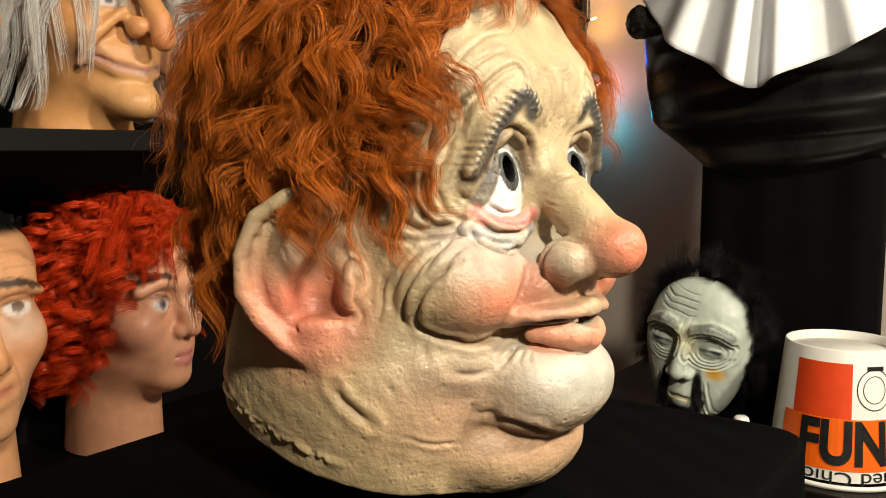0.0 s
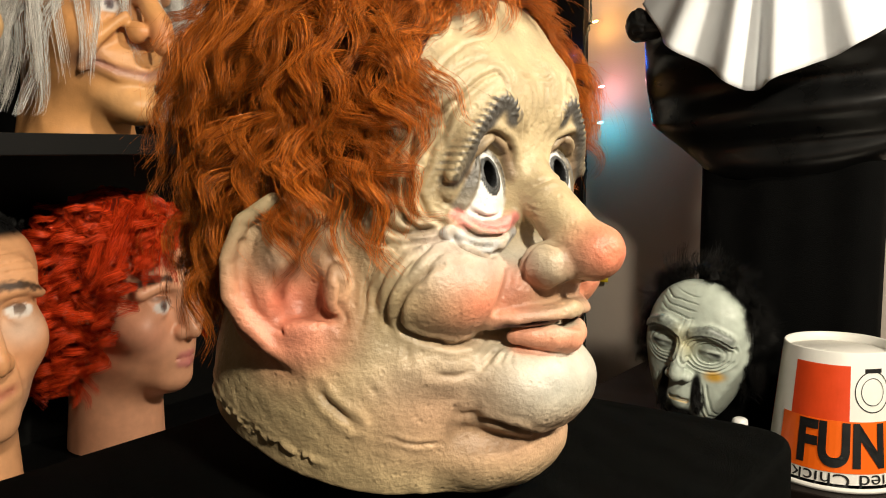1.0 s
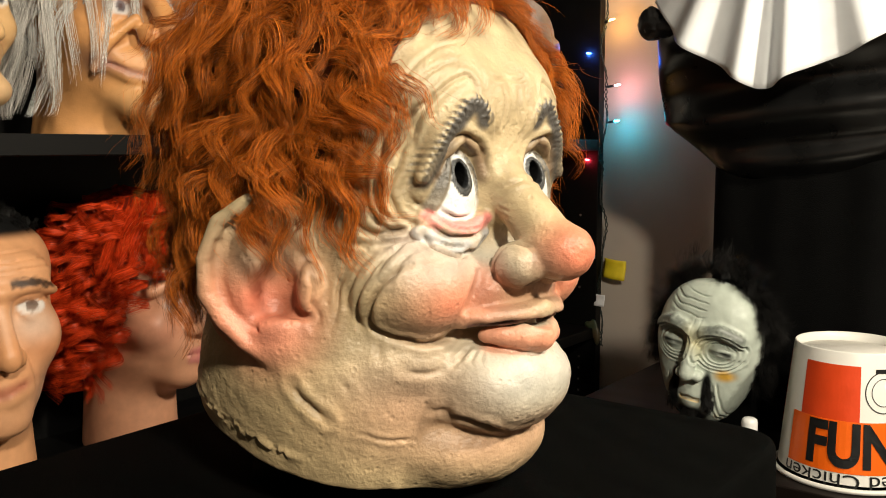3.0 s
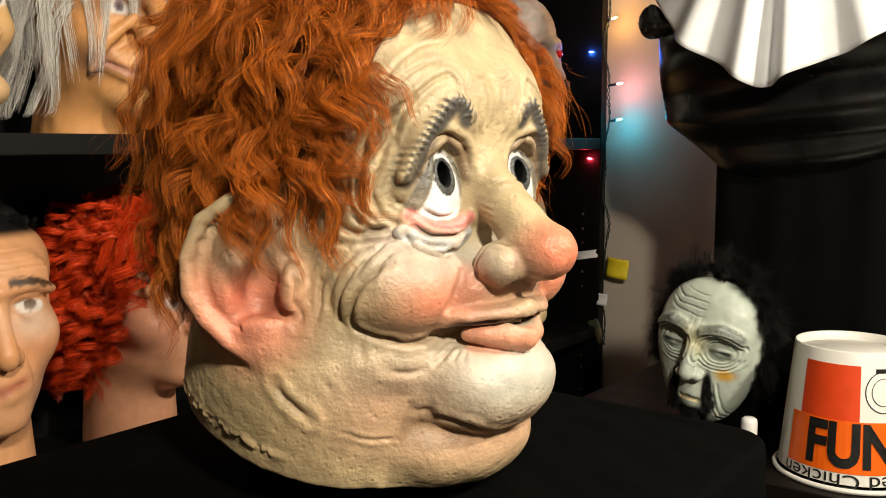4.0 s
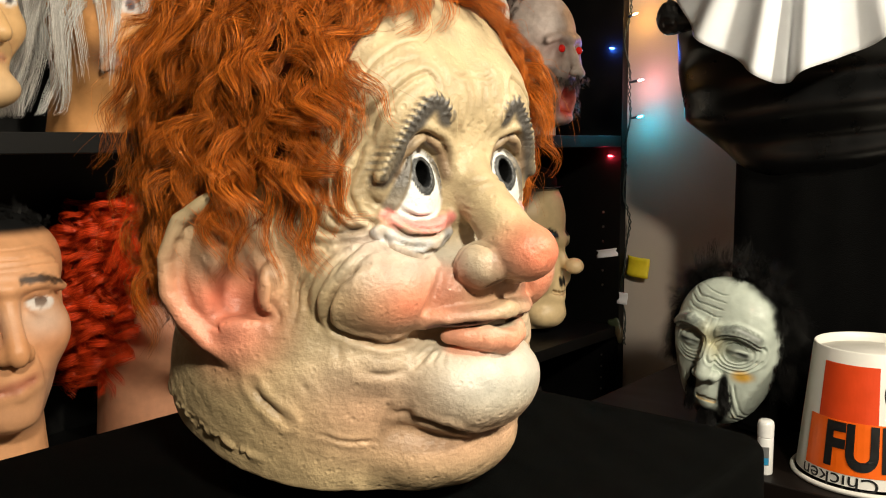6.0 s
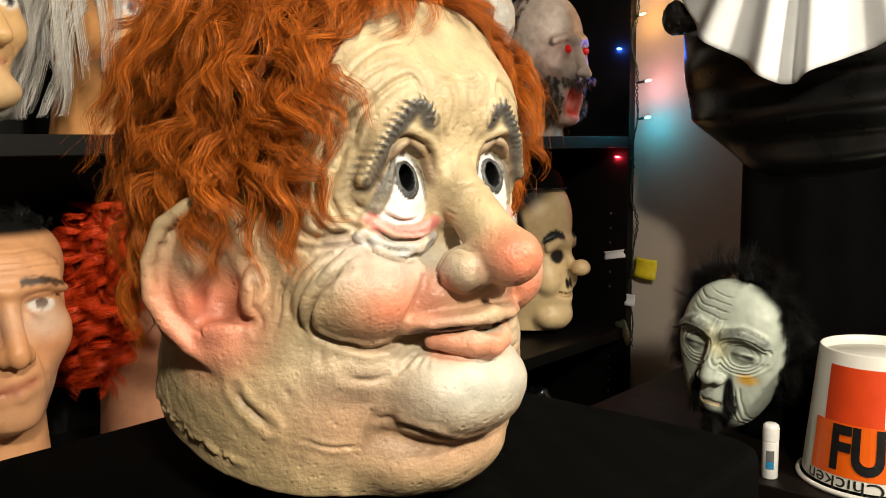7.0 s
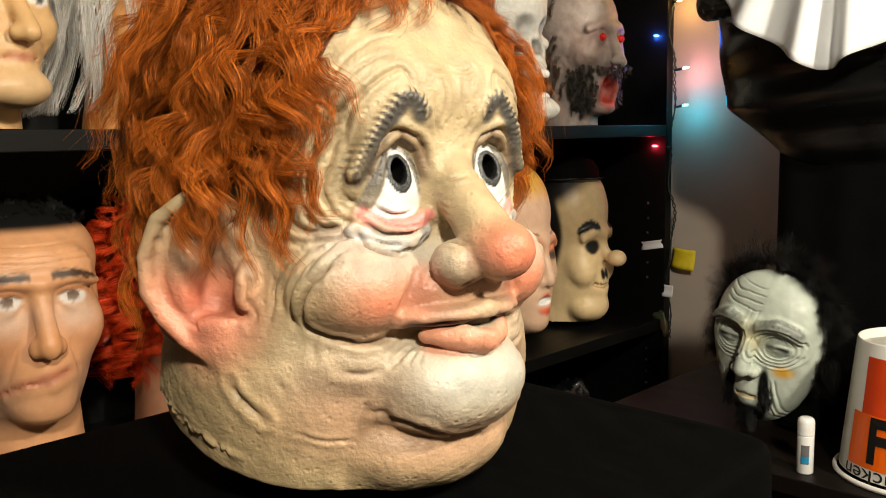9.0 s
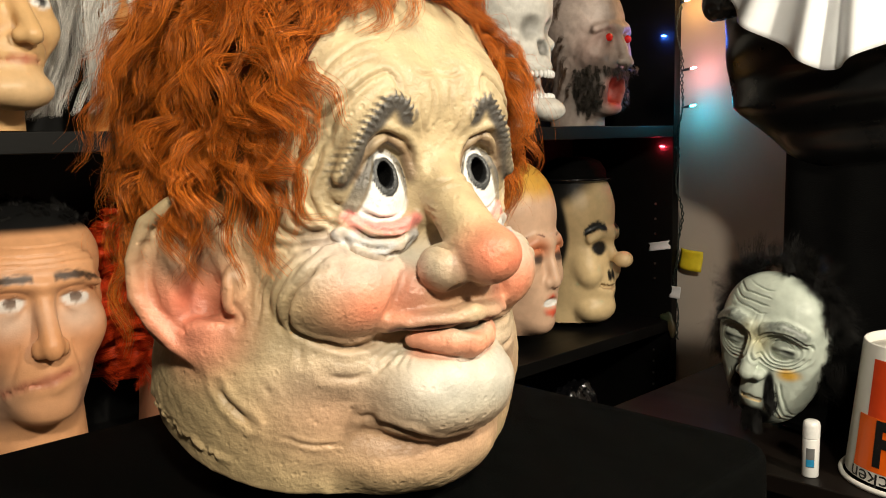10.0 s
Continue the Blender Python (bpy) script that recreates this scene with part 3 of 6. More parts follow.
# folds cut into the latex, as lines over the near half of the face: width, depth, points
FOLDS = [
    (0.15, 0.34, [(6.2, 9.8, 5.9), (6.2, 9.8, 3.9), (6.4, 9.7, 2.1), (6.9, 9.4, 0.6), (7.8, 8.6, 0.0), (8.8, 7.4, 0.2)]),
    (0.15, 0.36, [(7.4, 9.0, 5.7), (7.4, 9.1, 3.5), (7.4, 9.0, 2.1), (7.9, 8.5, 0.8), (8.5, 7.9, 0.2), (9.3, 6.9, 0.5)]),
    (0.14, 0.32, [(10.5, 6.3, 8.4), (9.7, 7.3, 7.6), (8.6, 8.1, 6.4), (8.1, 8.5, 4.2), (7.8, 8.7, 2.6), (8.2, 8.3, 1.3), (8.7, 7.6, 0.6)]),
    (0.14, 0.30, [(9.4, 7.2, 5.8), (8.9, 7.7, 4.1), (8.5, 8.1, 2.8), (8.6, 7.9, 1.8), (8.9, 7.5, 1.0), (9.4, 6.8, 0.6)]),
    (0.13, 0.24, [(4.7, 10.6, 1.6), (5.4, 10.3, 0.2), (6.3, 9.9, -0.5), (7.3, 9.1, -0.7)]),
    (0.12, 0.20, [(9.4, 7.1, 5.4), (10.0, 6.9, 7.0), (10.4, 6.5, 8.0), (10.8, 5.7, 9.0), (11.2, 4.2, 9.9), (11.5, 3.6, 9.5), (11.9, 3.3, 8.3)]),
    (0.12, 0.13, [(8.9, 7.7, 7.6), (9.4, 7.5, 8.5), (9.9, 6.8, 9.5), (10.4, 5.7, 10.3), (10.8, 4.4, 10.9)]),
    (0.12, 0.10, [(8.8, 7.9, 7.5), (9.3, 7.1, 10.0), (9.7, 5.1, 11.6), (9.9, 3.0, 12.1)]),
    (0.11, 0.16, [(11.4, 2.0, 10.1), (11.5, 0.9, 9.8), (11.2, 0.0, 10.0)]),
    (0.12, 0.16, [(11.9, 1.7, 8.2), (11.9, 1.6, 7.0), (11.4, 1.1, 5.6)]),
    (0.11, 0.13, [(11.5, 0.8, 9.3), (11.7, 0.7, 7.5), (11.8, 1.0, 6.6)]),
    (0.12, 0.20, [(12.1, 1.5, 2.6), (12.7, 1.1, 3.0), (13.1, 0.2, 3.2)]),
    (0.09, 0.10, [(11.8, 1.6, 1.5), (12.6, 1.6, 1.35), (13.4, 1.6, 1.2)]),
    (0.09, 0.10, [(12.0, 1.5, 1.1), (12.6, 1.6, 0.95), (13.2, 1.7, 0.8)]),
    (0.09, 0.09, [(11.9, 1.5, 1.9), (12.6, 1.5, 1.75), (13.2, 1.4, 1.7)]),
    (0.11, 0.20, [(9.3, 7.1, 2.3), (9.5, 6.6, 1.8), (9.9, 6.1, 1.7)]),
    (0.13, 0.30, [(9.4, 6.8, 0.6), (10.0, 6.6, 1.0), (10.0, 6.0, 1.5)]),
    (0.12, 0.20, [(8.2, 8.6, -0.8), (9.0, 7.8, -0.6), (9.6, 6.9, -0.3)]),
    (0.11, 0.16, [(9.0, 9.8, -2.8), (9.2, 8.9, -1.5), (9.4, 7.2, -0.5)]),
    (0.11, 0.15, [(10.0, 9.4, -2.8), (10.0, 8.7, -1.8), (10.3, 7.6, -1.1)]),
    (0.13, 0.30, [(9.9, 6.6, 0.0), (10.8, 6.3, -1.0), (11.2, 5.2, -1.5), (11.2, 3.1, -1.3), (11.3, 2.2, -0.4)]),
    (0.11, 0.24, [(10.2, 6.3, 0.6), (10.7, 5.4, -0.1), (11.2, 3.9, -0.3), (11.3, 2.3, -0.1)]),
    (0.09, 0.18, [(10.3, 5.9, 0.9), (10.8, 5.1, 0.4), (11.3, 3.7, 0.1), (11.4, 2.4, 0.3)]),
    (0.09, 0.18, [(10.3, 6.1, -0.5), (10.8, 5.1, -0.9), (11.2, 3.6, -1.0)]),
    (0.10, 0.22, [(10.4, 5.6, 1.5), (10.8, 4.3, 0.95), (11.0, 2.5, 1.0)]),
    (0.16, 0.34, [(10.7, 5.6, 4.4), (11.1, 5.1, 5.7), (11.3, 3.8, 6.1), (11.0, 2.2, 5.3), (11.1, 1.9, 3.9)]),
    (0.14, 0.26, [(13.0, 3.1, -3.3), (12.8, 3.2, -2.3), (12.9, 3.0, -1.2), (13.8, 2.3, -0.7), (15.2, 2.0, -0.8)]),
    (0.16, 0.34, [(10.4, 8.4, -1.7), (9.5, 9.7, -2.9), (8.4, 9.8, -4.7), (8.1, 9.2, -5.7), (8.7, 8.5, -6.3), (9.8, 7.3, -6.9), (10.4, 5.3, -7.0), (11.1, 4.0, -6.5)]),
    (0.12, 0.22, [(9.1, 8.7, -1.2), (8.4, 9.9, -2.8), (7.6, 10.0, -4.5), (7.2, 9.5, -5.8)]),
    (0.12, 0.20, [(8.0, 9.1, -1.3), (7.2, 10.0, -3.1), (6.5, 10.1, -4.6)]),
    (0.10, 0.14, [(6.5, 9.9, -2.3), (6.1, 10.3, -3.7), (6.0, 10.3, -5.0)]),
    (0.12, 0.26, [(11.6, 4.1, -6.7), (11.4, 4.3, -7.7), (11.3, 5.2, -8.5)]),
    (0.10, 0.18, [(12.4, 3.6, -6.9), (12.7, 4.1, -8.0)]),
    (0.10, 0.18, [(12.0, 3.9, -7.0), (12.1, 4.4, -8.0)]),
    (0.20, 0.16, [(11.1, 5.4, -8.5), (10.3, 6.6, -9.0), (9.5, 7.9, -8.6)]),
    (0.16, 0.14, [(8.1, 8.8, -6.7), (8.5, 9.0, -7.9)]),
    (0.20, 0.34, [(10.9, 5.4, -11.9), (11.9, 4.6, -12.1), (12.7, 3.7, -12.5), (12.9, 1.6, -13.4), (13.0, 0.0, -13.9)]),
    (0.18, 0.22, [(9.6, 6.0, -11.4), (10.0, 5.5, -11.6), (11.0, 5.3, -11.3)]),
    (0.20, 0.30, [(4.2, 12.9, -9.6), (4.9, 12.5, -10.5), (5.7, 11.9, -11.3), (6.1, 11.5, -11.8)]),
    (0.14, 0.12, [(6.7, 10.8, -9.3), (7.2, 10.3, -10.0)]),
    (0.16, 0.24, [(6.0, 12.0, -1.6), (6.0, 11.7, -4.0), (5.5, 12.0, -5.7)]),
    (0.12, 0.12, [(6.6, 11.0, -2.4), (6.5, 10.9, -4.4), (6.0, 11.0, -6.2)]),
    (0.14, 0.30, [(12.3, 4.3, -5.9), (13.2, 3.4, -5.85), (14.0, 2.3, -5.8), (14.5, 0.7, -5.8)]),
    (0.10, 0.12, [(7.2, 9.9, -12.6), (8.4, 8.6, -13.3), (9.6, 7.0, -13.6)]),
]


def resampled(pts, gap=0.22):
    """Points at even steps on a smooth line through a few."""
    P = np.array(pts, dtype=float)
    out = []
    for i in range(len(P) - 1):
        a, b, c, d = P[max(i - 1, 0)], P[i], P[i + 1], P[min(i + 2, len(P) - 1)]
        for t in np.linspace(0, 1, max(2, int(np.linalg.norm(c - b) / gap)), endpoint=False):
            out.append(0.5 * (2 * b + (c - a) * t + (2 * a - 5 * b + 4 * c - d) * t * t + (3 * b - a - 3 * c + d) * t ** 3))
    return np.array(out + [P[-1]])


def fold_lines(V, folds):
    """Height of the folds: a groove along each line, with a soft swelling on both sides, on both halves of the face."""
    A = V * np.array([1, 1, 1])
    A[:, 1] = np.abs(A[:, 1])
    d = np.zeros(len(V))
    for w, depth, pts in folds:
        P = resampled(pts)
        near = np.flatnonzero(((A > P.min(0) - 1.6) & (A < P.max(0) + 1.6)).all(1))
        B = A[near]
        if not len(B):
            continue
        P = np.array([B[((B - p) ** 2).sum(1).argmin()] for p in P])
        P[1:-1] = (P[:-2] + P[1:-1] * 2 + P[2:]) / 4
        P = P + 0.07 * np.stack([vnoise(P + 7 * k, 1.3) for k in range(3)], 1)
        q = np.full(len(B), 9.0)
        for a, b in zip(P, P[1:]):
            s = b - a
            t = np.clip(((B - a) @ s) / (s @ s + 1e-9), 0, 1)
            q = np.minimum(q, np.linalg.norm(B - a - t[:, None] * s, axis=1))
        ends = np.minimum(np.linalg.norm(B - P[0], axis=1), np.linalg.norm(B - P[-1], axis=1))
        k = depth * (0.15 + 0.85 * step(ends, 0.0, 1.0)) * (1 + 0.25 * vnoise(B, 1.1))
        d[near] += k * (0.42 * np.exp(-((q - 3.0 * w) / (1.8 * w)) ** 2) - np.exp(-(q / w) ** 2))
    return d


def hero_relief(V, N):
    x, y, z = V.T
    ay = np.abs(y)
    d = fold_lines(V, FOLDS)
    # brow hairs stand proud as slanting teeth
    q, arc, side, tooth, front = brow_teeth(V)
    band = step(side, -0.35, 0.05) * step(-side, -0.75, -0.4)
    d += front * step(arc, 0.8, 2.6) * band * (0.05 + 0.13 * np.maximum(0, tooth)) * step(-q, -1.0, -0.8)
    d += 0.07 * front * step(-q, -0.6, -0.3) * np.maximum(0, np.sin(6.28 * (arc - 0.5 * side) / 0.36))
    # lids stand out from the eyeball
    gap, on = eye_gap(V)
    ball_ = step(-on, -1.12, -1.03) * step(x, 8, 9) * step(z, 0.4, 1.0)
    d += 0.24 * step(gap, -0.05, 0.14) * ball_
    # hem welt and raised marks too worn to read
    hem = z + 0.242 * x + 15.3
    d += 0.10 * np.exp(-((hem - 2.4) / 0.35) ** 2) * step(-x, -2.0, 0.0) * (0.6 + 0.8 * vnoise(V, 1.1))
    d += 0.20 * step(vnoise(V, 2.0), 0.05, 0.25) * np.exp(-((hem - 1.7) / 0.34) ** 2) * step(-x, -5.0, -3.5) * step(ay, 6, 8)
    # lips
    lip = step(x, 12.0, 12.8) * step(-z, 6.2, 6.6) * step(z, -8.6, -8.0)
    d -= 0.05 * np.exp(-(np.sin(4.5 * y + vnoise(V, 0.8)) / 0.25) ** 2) * lip * step(-ay, -3.0, -2.0)
    # fine lines combed across the temples
    fine = step(ay, 6.5, 7.5) * step(z, 0.5, 2) * step(x, 4, 6)
    d += 0.018 * np.sin(14 * (z + 0.5 * ay) + 5 * vnoise(V, 0.9)) * fine
    # lumpy casting
    rough = 1 + 0.1 * step(-z, 8, 11)
    lumps = (0.06 * vnoise(V, 0.5) + 0.03 * vnoise(V, 1.4) + 0.016 * vnoise(V, 3.2)) * rough
    eye = ball_ * (1 - step(gap, -0.1, 0.1))
    return d + lumps * (1 - 0.85 * eye)


hero_coats = [
    spot((4.5, 12, -12), (9, 9, 8), (0.46, 0.335, 0.175), 0.7, 0.5),
    spot((9.0, 6.5, 5), (3.2, 4.5, 6), (0.50, 0.405, 0.245), 0.5, 0.5),
    spot((11, 6.0, -3.4), (3.6, 4.6, 3.4), (0.54, 0.38, 0.24), 0.3, 0.4),
    spot((17.7, 0.9, -1.1), (1.9, 2.0, 1.5), PINK, 0.85, 0.45),
    spot((11.5, 4.6, -2.0), (3.2, 4.4, 1.3), PALE, 0.65, 0.5),
    spot((9.6, 7.4, -0.5), (1.6, 2.0, 0.9), (0.50, 0.42, 0.42), 0.5, 0.5),
    spot((13.8, 2.6, -9.2), (3.6, 3.2, 2.4), (0.50, 0.51, 0.48), 0.75, 0.5),
    spot((9.5, 7.4, -8.6), (3.6, 3.6, 2.0), (0.46, 0.40, 0.30), 0.6, 0.5),
    spot((9, 7.4, -11.4), (4.0, 4.0, 2.6), (0.46, 0.25, 0.16), 0.65, 0.5),
    spot((12.5, 3, -14.2), (4.0, 4.5, 1.8), (0.50, 0.27, 0.17), 0.55, 0.5),
    spot((13, 2.9, -4.2), (2.2, 2.6, 1.3), (0.50, 0.24, 0.15), 0.75, 0.5),
    spot((12.6, 3.6, -2.6), (1.0, 0.8, 2.0), (0.58, 0.24, 0.16), 0.6, 0.5),
    spot((9.5, 6.0, 9.0), (4.0, 3.4, 2.4), (0.47, 0.38, 0.24), 0.35, 0.5),
    spot((12.0, 6.3, -4.3), (2.3, 1.9, 1.5), PINK, 0.85, 0.36),
    # ear
    spot(ear_at(-0.2, -1.6, 0.2), (3.2, 3.2, 3.2), (0.74, 0.20, 0.12), 0.95, 0.5),
    spot(ear_at(-1.2, -3.4, 0.6), (2.4, 2.4, 1.5), (0.68, 0.25, 0.16), 0.75, 0.5),
    spot(ear_at(-0.4, 2.2, 0.2), (2.2, 2.2, 1.6), (0.50, 0.40, 0.26), 0.7, 0.5),
    spot(ear_at(-2.6, -1.9, -0.6), (1.2, 1.2, 1.0), (0.22, 0.07, 0.035), 0.8, 0.7),
    # lips
    stroke([(11.6, 4.4, -5.5), (12.6, 3.6, -5.4), (13.9, 2.0, -5.3), (14.2, 0, -5.3)], 0.45, (0.40, 0.15, 0.10), 0.8, 0.35),
    stroke([(12.6, 3.0, -6.9), (13.5, 2.4, -7.0), (14.8, 1.2, -7.3), (15.0, 0, -7.3)], 0.95, (0.70, 0.30, 0.18), 0.95, 0.4),
    stroke([(12.0, 4.5, -5.95), (13.1, 3.4, -5.9), (14.2, 1.8, -5.85), (14.6, 0, -5.85)], 0.26, (0.12, 0.04, 0.03), 0.95, 0.2),
    spot((15.1, 1.6, -3.5), (0.9, 0.62, 0.5), (0.05, 0.02, 0.012), 0.95, 1.5),
    spot((13.4, 0.2, -5.98), (2.0, 1.5, 0.36), (0.012, 0.006, 0.005), 1.0, 3.0, sym=False),
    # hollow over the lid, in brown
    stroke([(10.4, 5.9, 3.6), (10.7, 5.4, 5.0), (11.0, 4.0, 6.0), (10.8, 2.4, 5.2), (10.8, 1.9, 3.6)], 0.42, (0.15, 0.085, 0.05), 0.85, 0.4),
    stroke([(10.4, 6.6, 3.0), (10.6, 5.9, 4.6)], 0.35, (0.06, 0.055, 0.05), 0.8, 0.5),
]

# eye, bags and brows go on top
bag_coats = [
    stroke([(9.9, 6.1, 0.95), (10.7, 4.8, 0.35), (11.1, 3.3, 0.25), (11.2, 2.0, 0.75)], 0.5, (0.80, 0.27, 0.24), 0.95, 0.22, 0.15),
    stroke([(9.7, 6.5, -0.1), (10.6, 4.9, -0.85), (10.9, 3.2, -0.95), (11.1, 2.1, -0.2)], 0.46, (0.50, 0.51, 0.52), 0.85, 0.25, 0.2),
    stroke([(9.9, 6.6, 0.0), (10.8, 6.2, -1.0), (11.2, 5.1, -1.5), (11.2, 3.1, -1.3), (11.3, 2.2, -0.4)], 0.1, (0.16, 0.13, 0.10), 0.8, 0.14),
]

V, Q = sculpt(hero_ops, (-14.5, -18.5, -20), (18.8, 18.5, 19.5), 0.125)
N = vert_normals(V, Q)
HERO = pose(-0.0145, 0.651, PED + 0.19 + 0.001, 0, 0, -41.3)
hero = thing("rubber_mask", HERO, "large painted latex mask with auburn curls on a black cloth", "mask")

blk = thing("support_block", ROOM @ pose(0.665, -1.69, PED), "black fabric-covered block under the large mask", "block")
part("block", lathe([(0.0, 0.030), (0.05, 0.028), (0.080, 0.018), (0.092, 0.0), (0.0, 0.0)], 48), M_CLOTH, blk, "", True)

# hair rooted on the scalp behind the hairline
x, y, z = V.T
ay = np.abs(y)
hairline = np.interp(z, [0, 2.5, 4, 6, 8, 10, 13, 16], [4.2, 5.0, 5.4, 6.4, 7.5, 8.2, 8.3, 8.0])
outer = (x - 1.2) * 0.68 + (ay - 14.0) * 0.73 > -2.6
scalp = (x < hairline) & (z > np.where(x < -3.5, -2.0, 2.6)) & (N[:, 2] > -0.7) & ((ay > 6.5) | (z > 13.6) | (x < -2)) & ~(outer & (z < 3.4) & (x < 4))
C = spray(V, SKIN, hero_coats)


def blend(C, w, color):
    w = np.clip(w, 0, 1)[:, None]
    return C * (1 - w) + np.array(color) * w


gap, on = eye_gap(V)
ball_ = step(-on, -1.14, -1.04) * step(x, 8, 9)
lid = ball_ * step(gap, -0.02, 0.12)
C = blend(C, lid * 0.9 * step(z, 0.6, 3.2), (0.085, 0.083, 0.08))
C = blend(C, lid * 0.5 * (1 - step(z, 1.0, 3.0)), (0.42, 0.40, 0.38))
C = blend(C, ball_ * (1 - step(gap, -0.10, 0.04)) * step(z, 0.3, 0.7), (0.80, 0.79, 0.76))
C = blend(C, ball_ * np.exp(-((gap + 0.02) / 0.10) ** 2) * 0.7 * step(z, 1.0, 3.0), (0.03, 0.03, 0.03))
iris = np.sqrt(((ay - 3.85) / 0.98) ** 2 + ((z - 3.5) / 1.22) ** 2) + 0.05 * vnoise(V, 2.5)
C = blend(C, ball_ * (1 - step(iris, 0.97, 1.05)), (0.014, 0.015, 0.016))
C = blend(C, ball_ * np.exp(-((iris - 0.80) / 0.05) ** 2) * 0.25, (0.30, 0.32, 0.32))
# inside of the pupil pits painted black for the darkness of open holes
C = blend(C, (x < 10.55) & (x > 4) & (np.hypot((ay - 3.85) / 0.75, (z - 3.6) / 0.95) < 1), (0.002, 0.002, 0.002))
for o in bag_coats:
    M = spray(V, (0, 0, 0), [dict(o, color=(1, 1, 1))])[:, 0]
    C = blend(C, M, o["color"])
q, arc, side, tooth, front = brow_teeth(V)
low = step(side, -1.0, -0.45)
core = front * low * (1 - step(side, 0.12, 0.36))
hairs = front * step(side, 0.0, 0.2) * (1 - step(side, 0.35, 0.75)) * step(tooth, -0.1, 0.6)
fade = step(-q, -1.0, -0.8) * (0.72 + 0.28 * step(arc, 0.5, 3.0))
C = blend(C, 0.92 * core * fade, (0.030, 0.030, 0.032))
C = blend(C, 0.92 * hairs * fade, (0.024, 0.024, 0.026))
C = blend(C, 0.45 * front * step(arc, 0.3, 2.0) * step(-q, -1.0, -0.4) * step(-side, -0.2, 0.3), (0.10, 0.095, 0.09))
d = hero_relief(V, N)
# folds turn darker brown the deeper their groove is
fold_depth = np.clip(-fold_lines(V, FOLDS) / 0.30, 0, 1)
C = blend(C, 0.55 * fold_depth, (0.20, 0.125, 0.065))
C[scalp] = (0.09, 0.022, 0.005)
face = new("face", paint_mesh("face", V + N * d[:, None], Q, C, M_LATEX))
face.parent = hero
tagged(face, "wrinkled tan latex face with rosy cheeks and dark brows")


def locks(roots, normals, flow, length, lift, n=50, pts=12, width=0.85, wave=0.62, period=4.6, rad=0.018, seed=1, fuzz=0.13, close=0.65):
    """Wavy locks that hug a rounded head: each follows the flow at its own height over the scalp. Centimetres."""
    g = np.random.default_rng(seed)
    L = len(roots)
    s = np.linspace(0, 1, pts)
    c, r = np.array([-0.5, 0.0, 5.0]), np.array([11.9, 11.3, 13.3])
    f = flow - (flow * normals).sum(1, keepdims=True) * normals * 0.8
    f /= np.linalg.norm(f, axis=1, keepdims=True) + 1e-9
    side = np.cross(normals, f)
    side /= np.linalg.norm(side, axis=1, keepdims=True) + 1e-9
    ph, per = g.uniform(0, 6.28, L), period * g.uniform(0.75, 1.35, L)
    amp = wave * g.uniform(0.5, 1.5, L)
    n1, n2 = g.uniform(0, 6.28, (L, n)), np.sqrt(g.uniform(0, 1, (L, n)))
    ln = np.asarray(length)[:, None] * g.uniform(0.62, 1.08, (L, n))
    dist = ln[..., None] * s
    taper = 1 - close * s ** 1.4
    a, b = np.cos(n1) * n2 * width, np.sin(n1) * n2 * width * 0.7
    phi = ph[:, None, None] + 6.28 * dist / per[:, None, None] + g.normal(0, 0.28, (L, n, 1))
    ramp = step(dist, 0.0, 2.0)
    off = a[..., None] * taper + amp[:, None, None] * ramp * np.sin(phi)
    P = roots[:, None, None] + f[:, None, None] * dist[..., None] + side[:, None, None] * off[..., None]
    up = np.asarray(lift)[:, None, None] * step(s, 0.0, 0.35) + b[..., None] * taper + 0.7 * amp[:, None, None] * ramp * np.cos(phi)
    up = up + g.normal(0, fuzz, (L, n, 1)) * s
    low = P - c
    low[..., 2] = np.maximum(low[..., 2], 0)
    k = ((np.abs(low) / r) ** 2.5).sum(-1) ** 0.4
    out = low / (np.linalg.norm(low, axis=-1, keepdims=True) + 1e-9)
    push = np.maximum(up, 0.05) + np.maximum(0, 1 - k) * 11.5 - np.maximum(0, k - 1) * 11.5 * 0.6
    P = P + out * push[..., None]
    P = P + g.normal(0, fuzz, (L, n, 1, 3)) * (s ** 1.5)[:, None] + 0.05 * np.sin(g.uniform(0, 6.28, (L, n, 1, 3)) + 8 * s[:, None])
    P[:, :, 0] = roots[:, None] + 0.4 * (P[:, :, 0] - roots[:, None])
    P = P.reshape(L * n, pts, 3)
    return tubes(P, np.tile(rad * (1 - 0.65 * s ** 2), (L * n, 1)), 3)


g = np.random.default_rng(8)
P0, D0 = pick(V, N, scalp, 640, 5, 1.0)
sg = np.sign(P0[:, 1])
back, top, front = step(-P0[:, 0], 0, 5), step(P0[:, 2], 9, 13), step(P0[:, 0], 2, 6)
flow = np.stack([-0.10 - 0.35 * back + 0.35 * front * (1 - top) + 0.30 * top * front, sg * (0.10 + 0.7 * top), -1.0 + 0.35 * top], 1) + g.normal(0, 0.30, P0.shape)
tuft = (P0[:, 0] > 2.5) & (P0[:, 2] > 8) & (P0[:, 2] < 13)
flow[tuft] += np.array([0.55, 0, 0.1])
lift = g.uniform(0.0, 1.0, len(P0)) ** 1.2 * (1.9 + 2.4 * back + 1.0 * top * (1 - front))
lift *= np.where((P0[:, 2] < 7) & (P0[:, 0] > 2), 0.7, 1.0)
lift *= np.where((P0[:, 2] > 13) & (P0[:, 0] > 3), 0.6, 1.0)
far = P0[:, 1] > 3
length = np.where(far, 4.6, 7.6 + 3.0 * back)
length = np.where((P0[:, 0] > 4.5) & (P0[:, 2] > 13), 4.0, length)
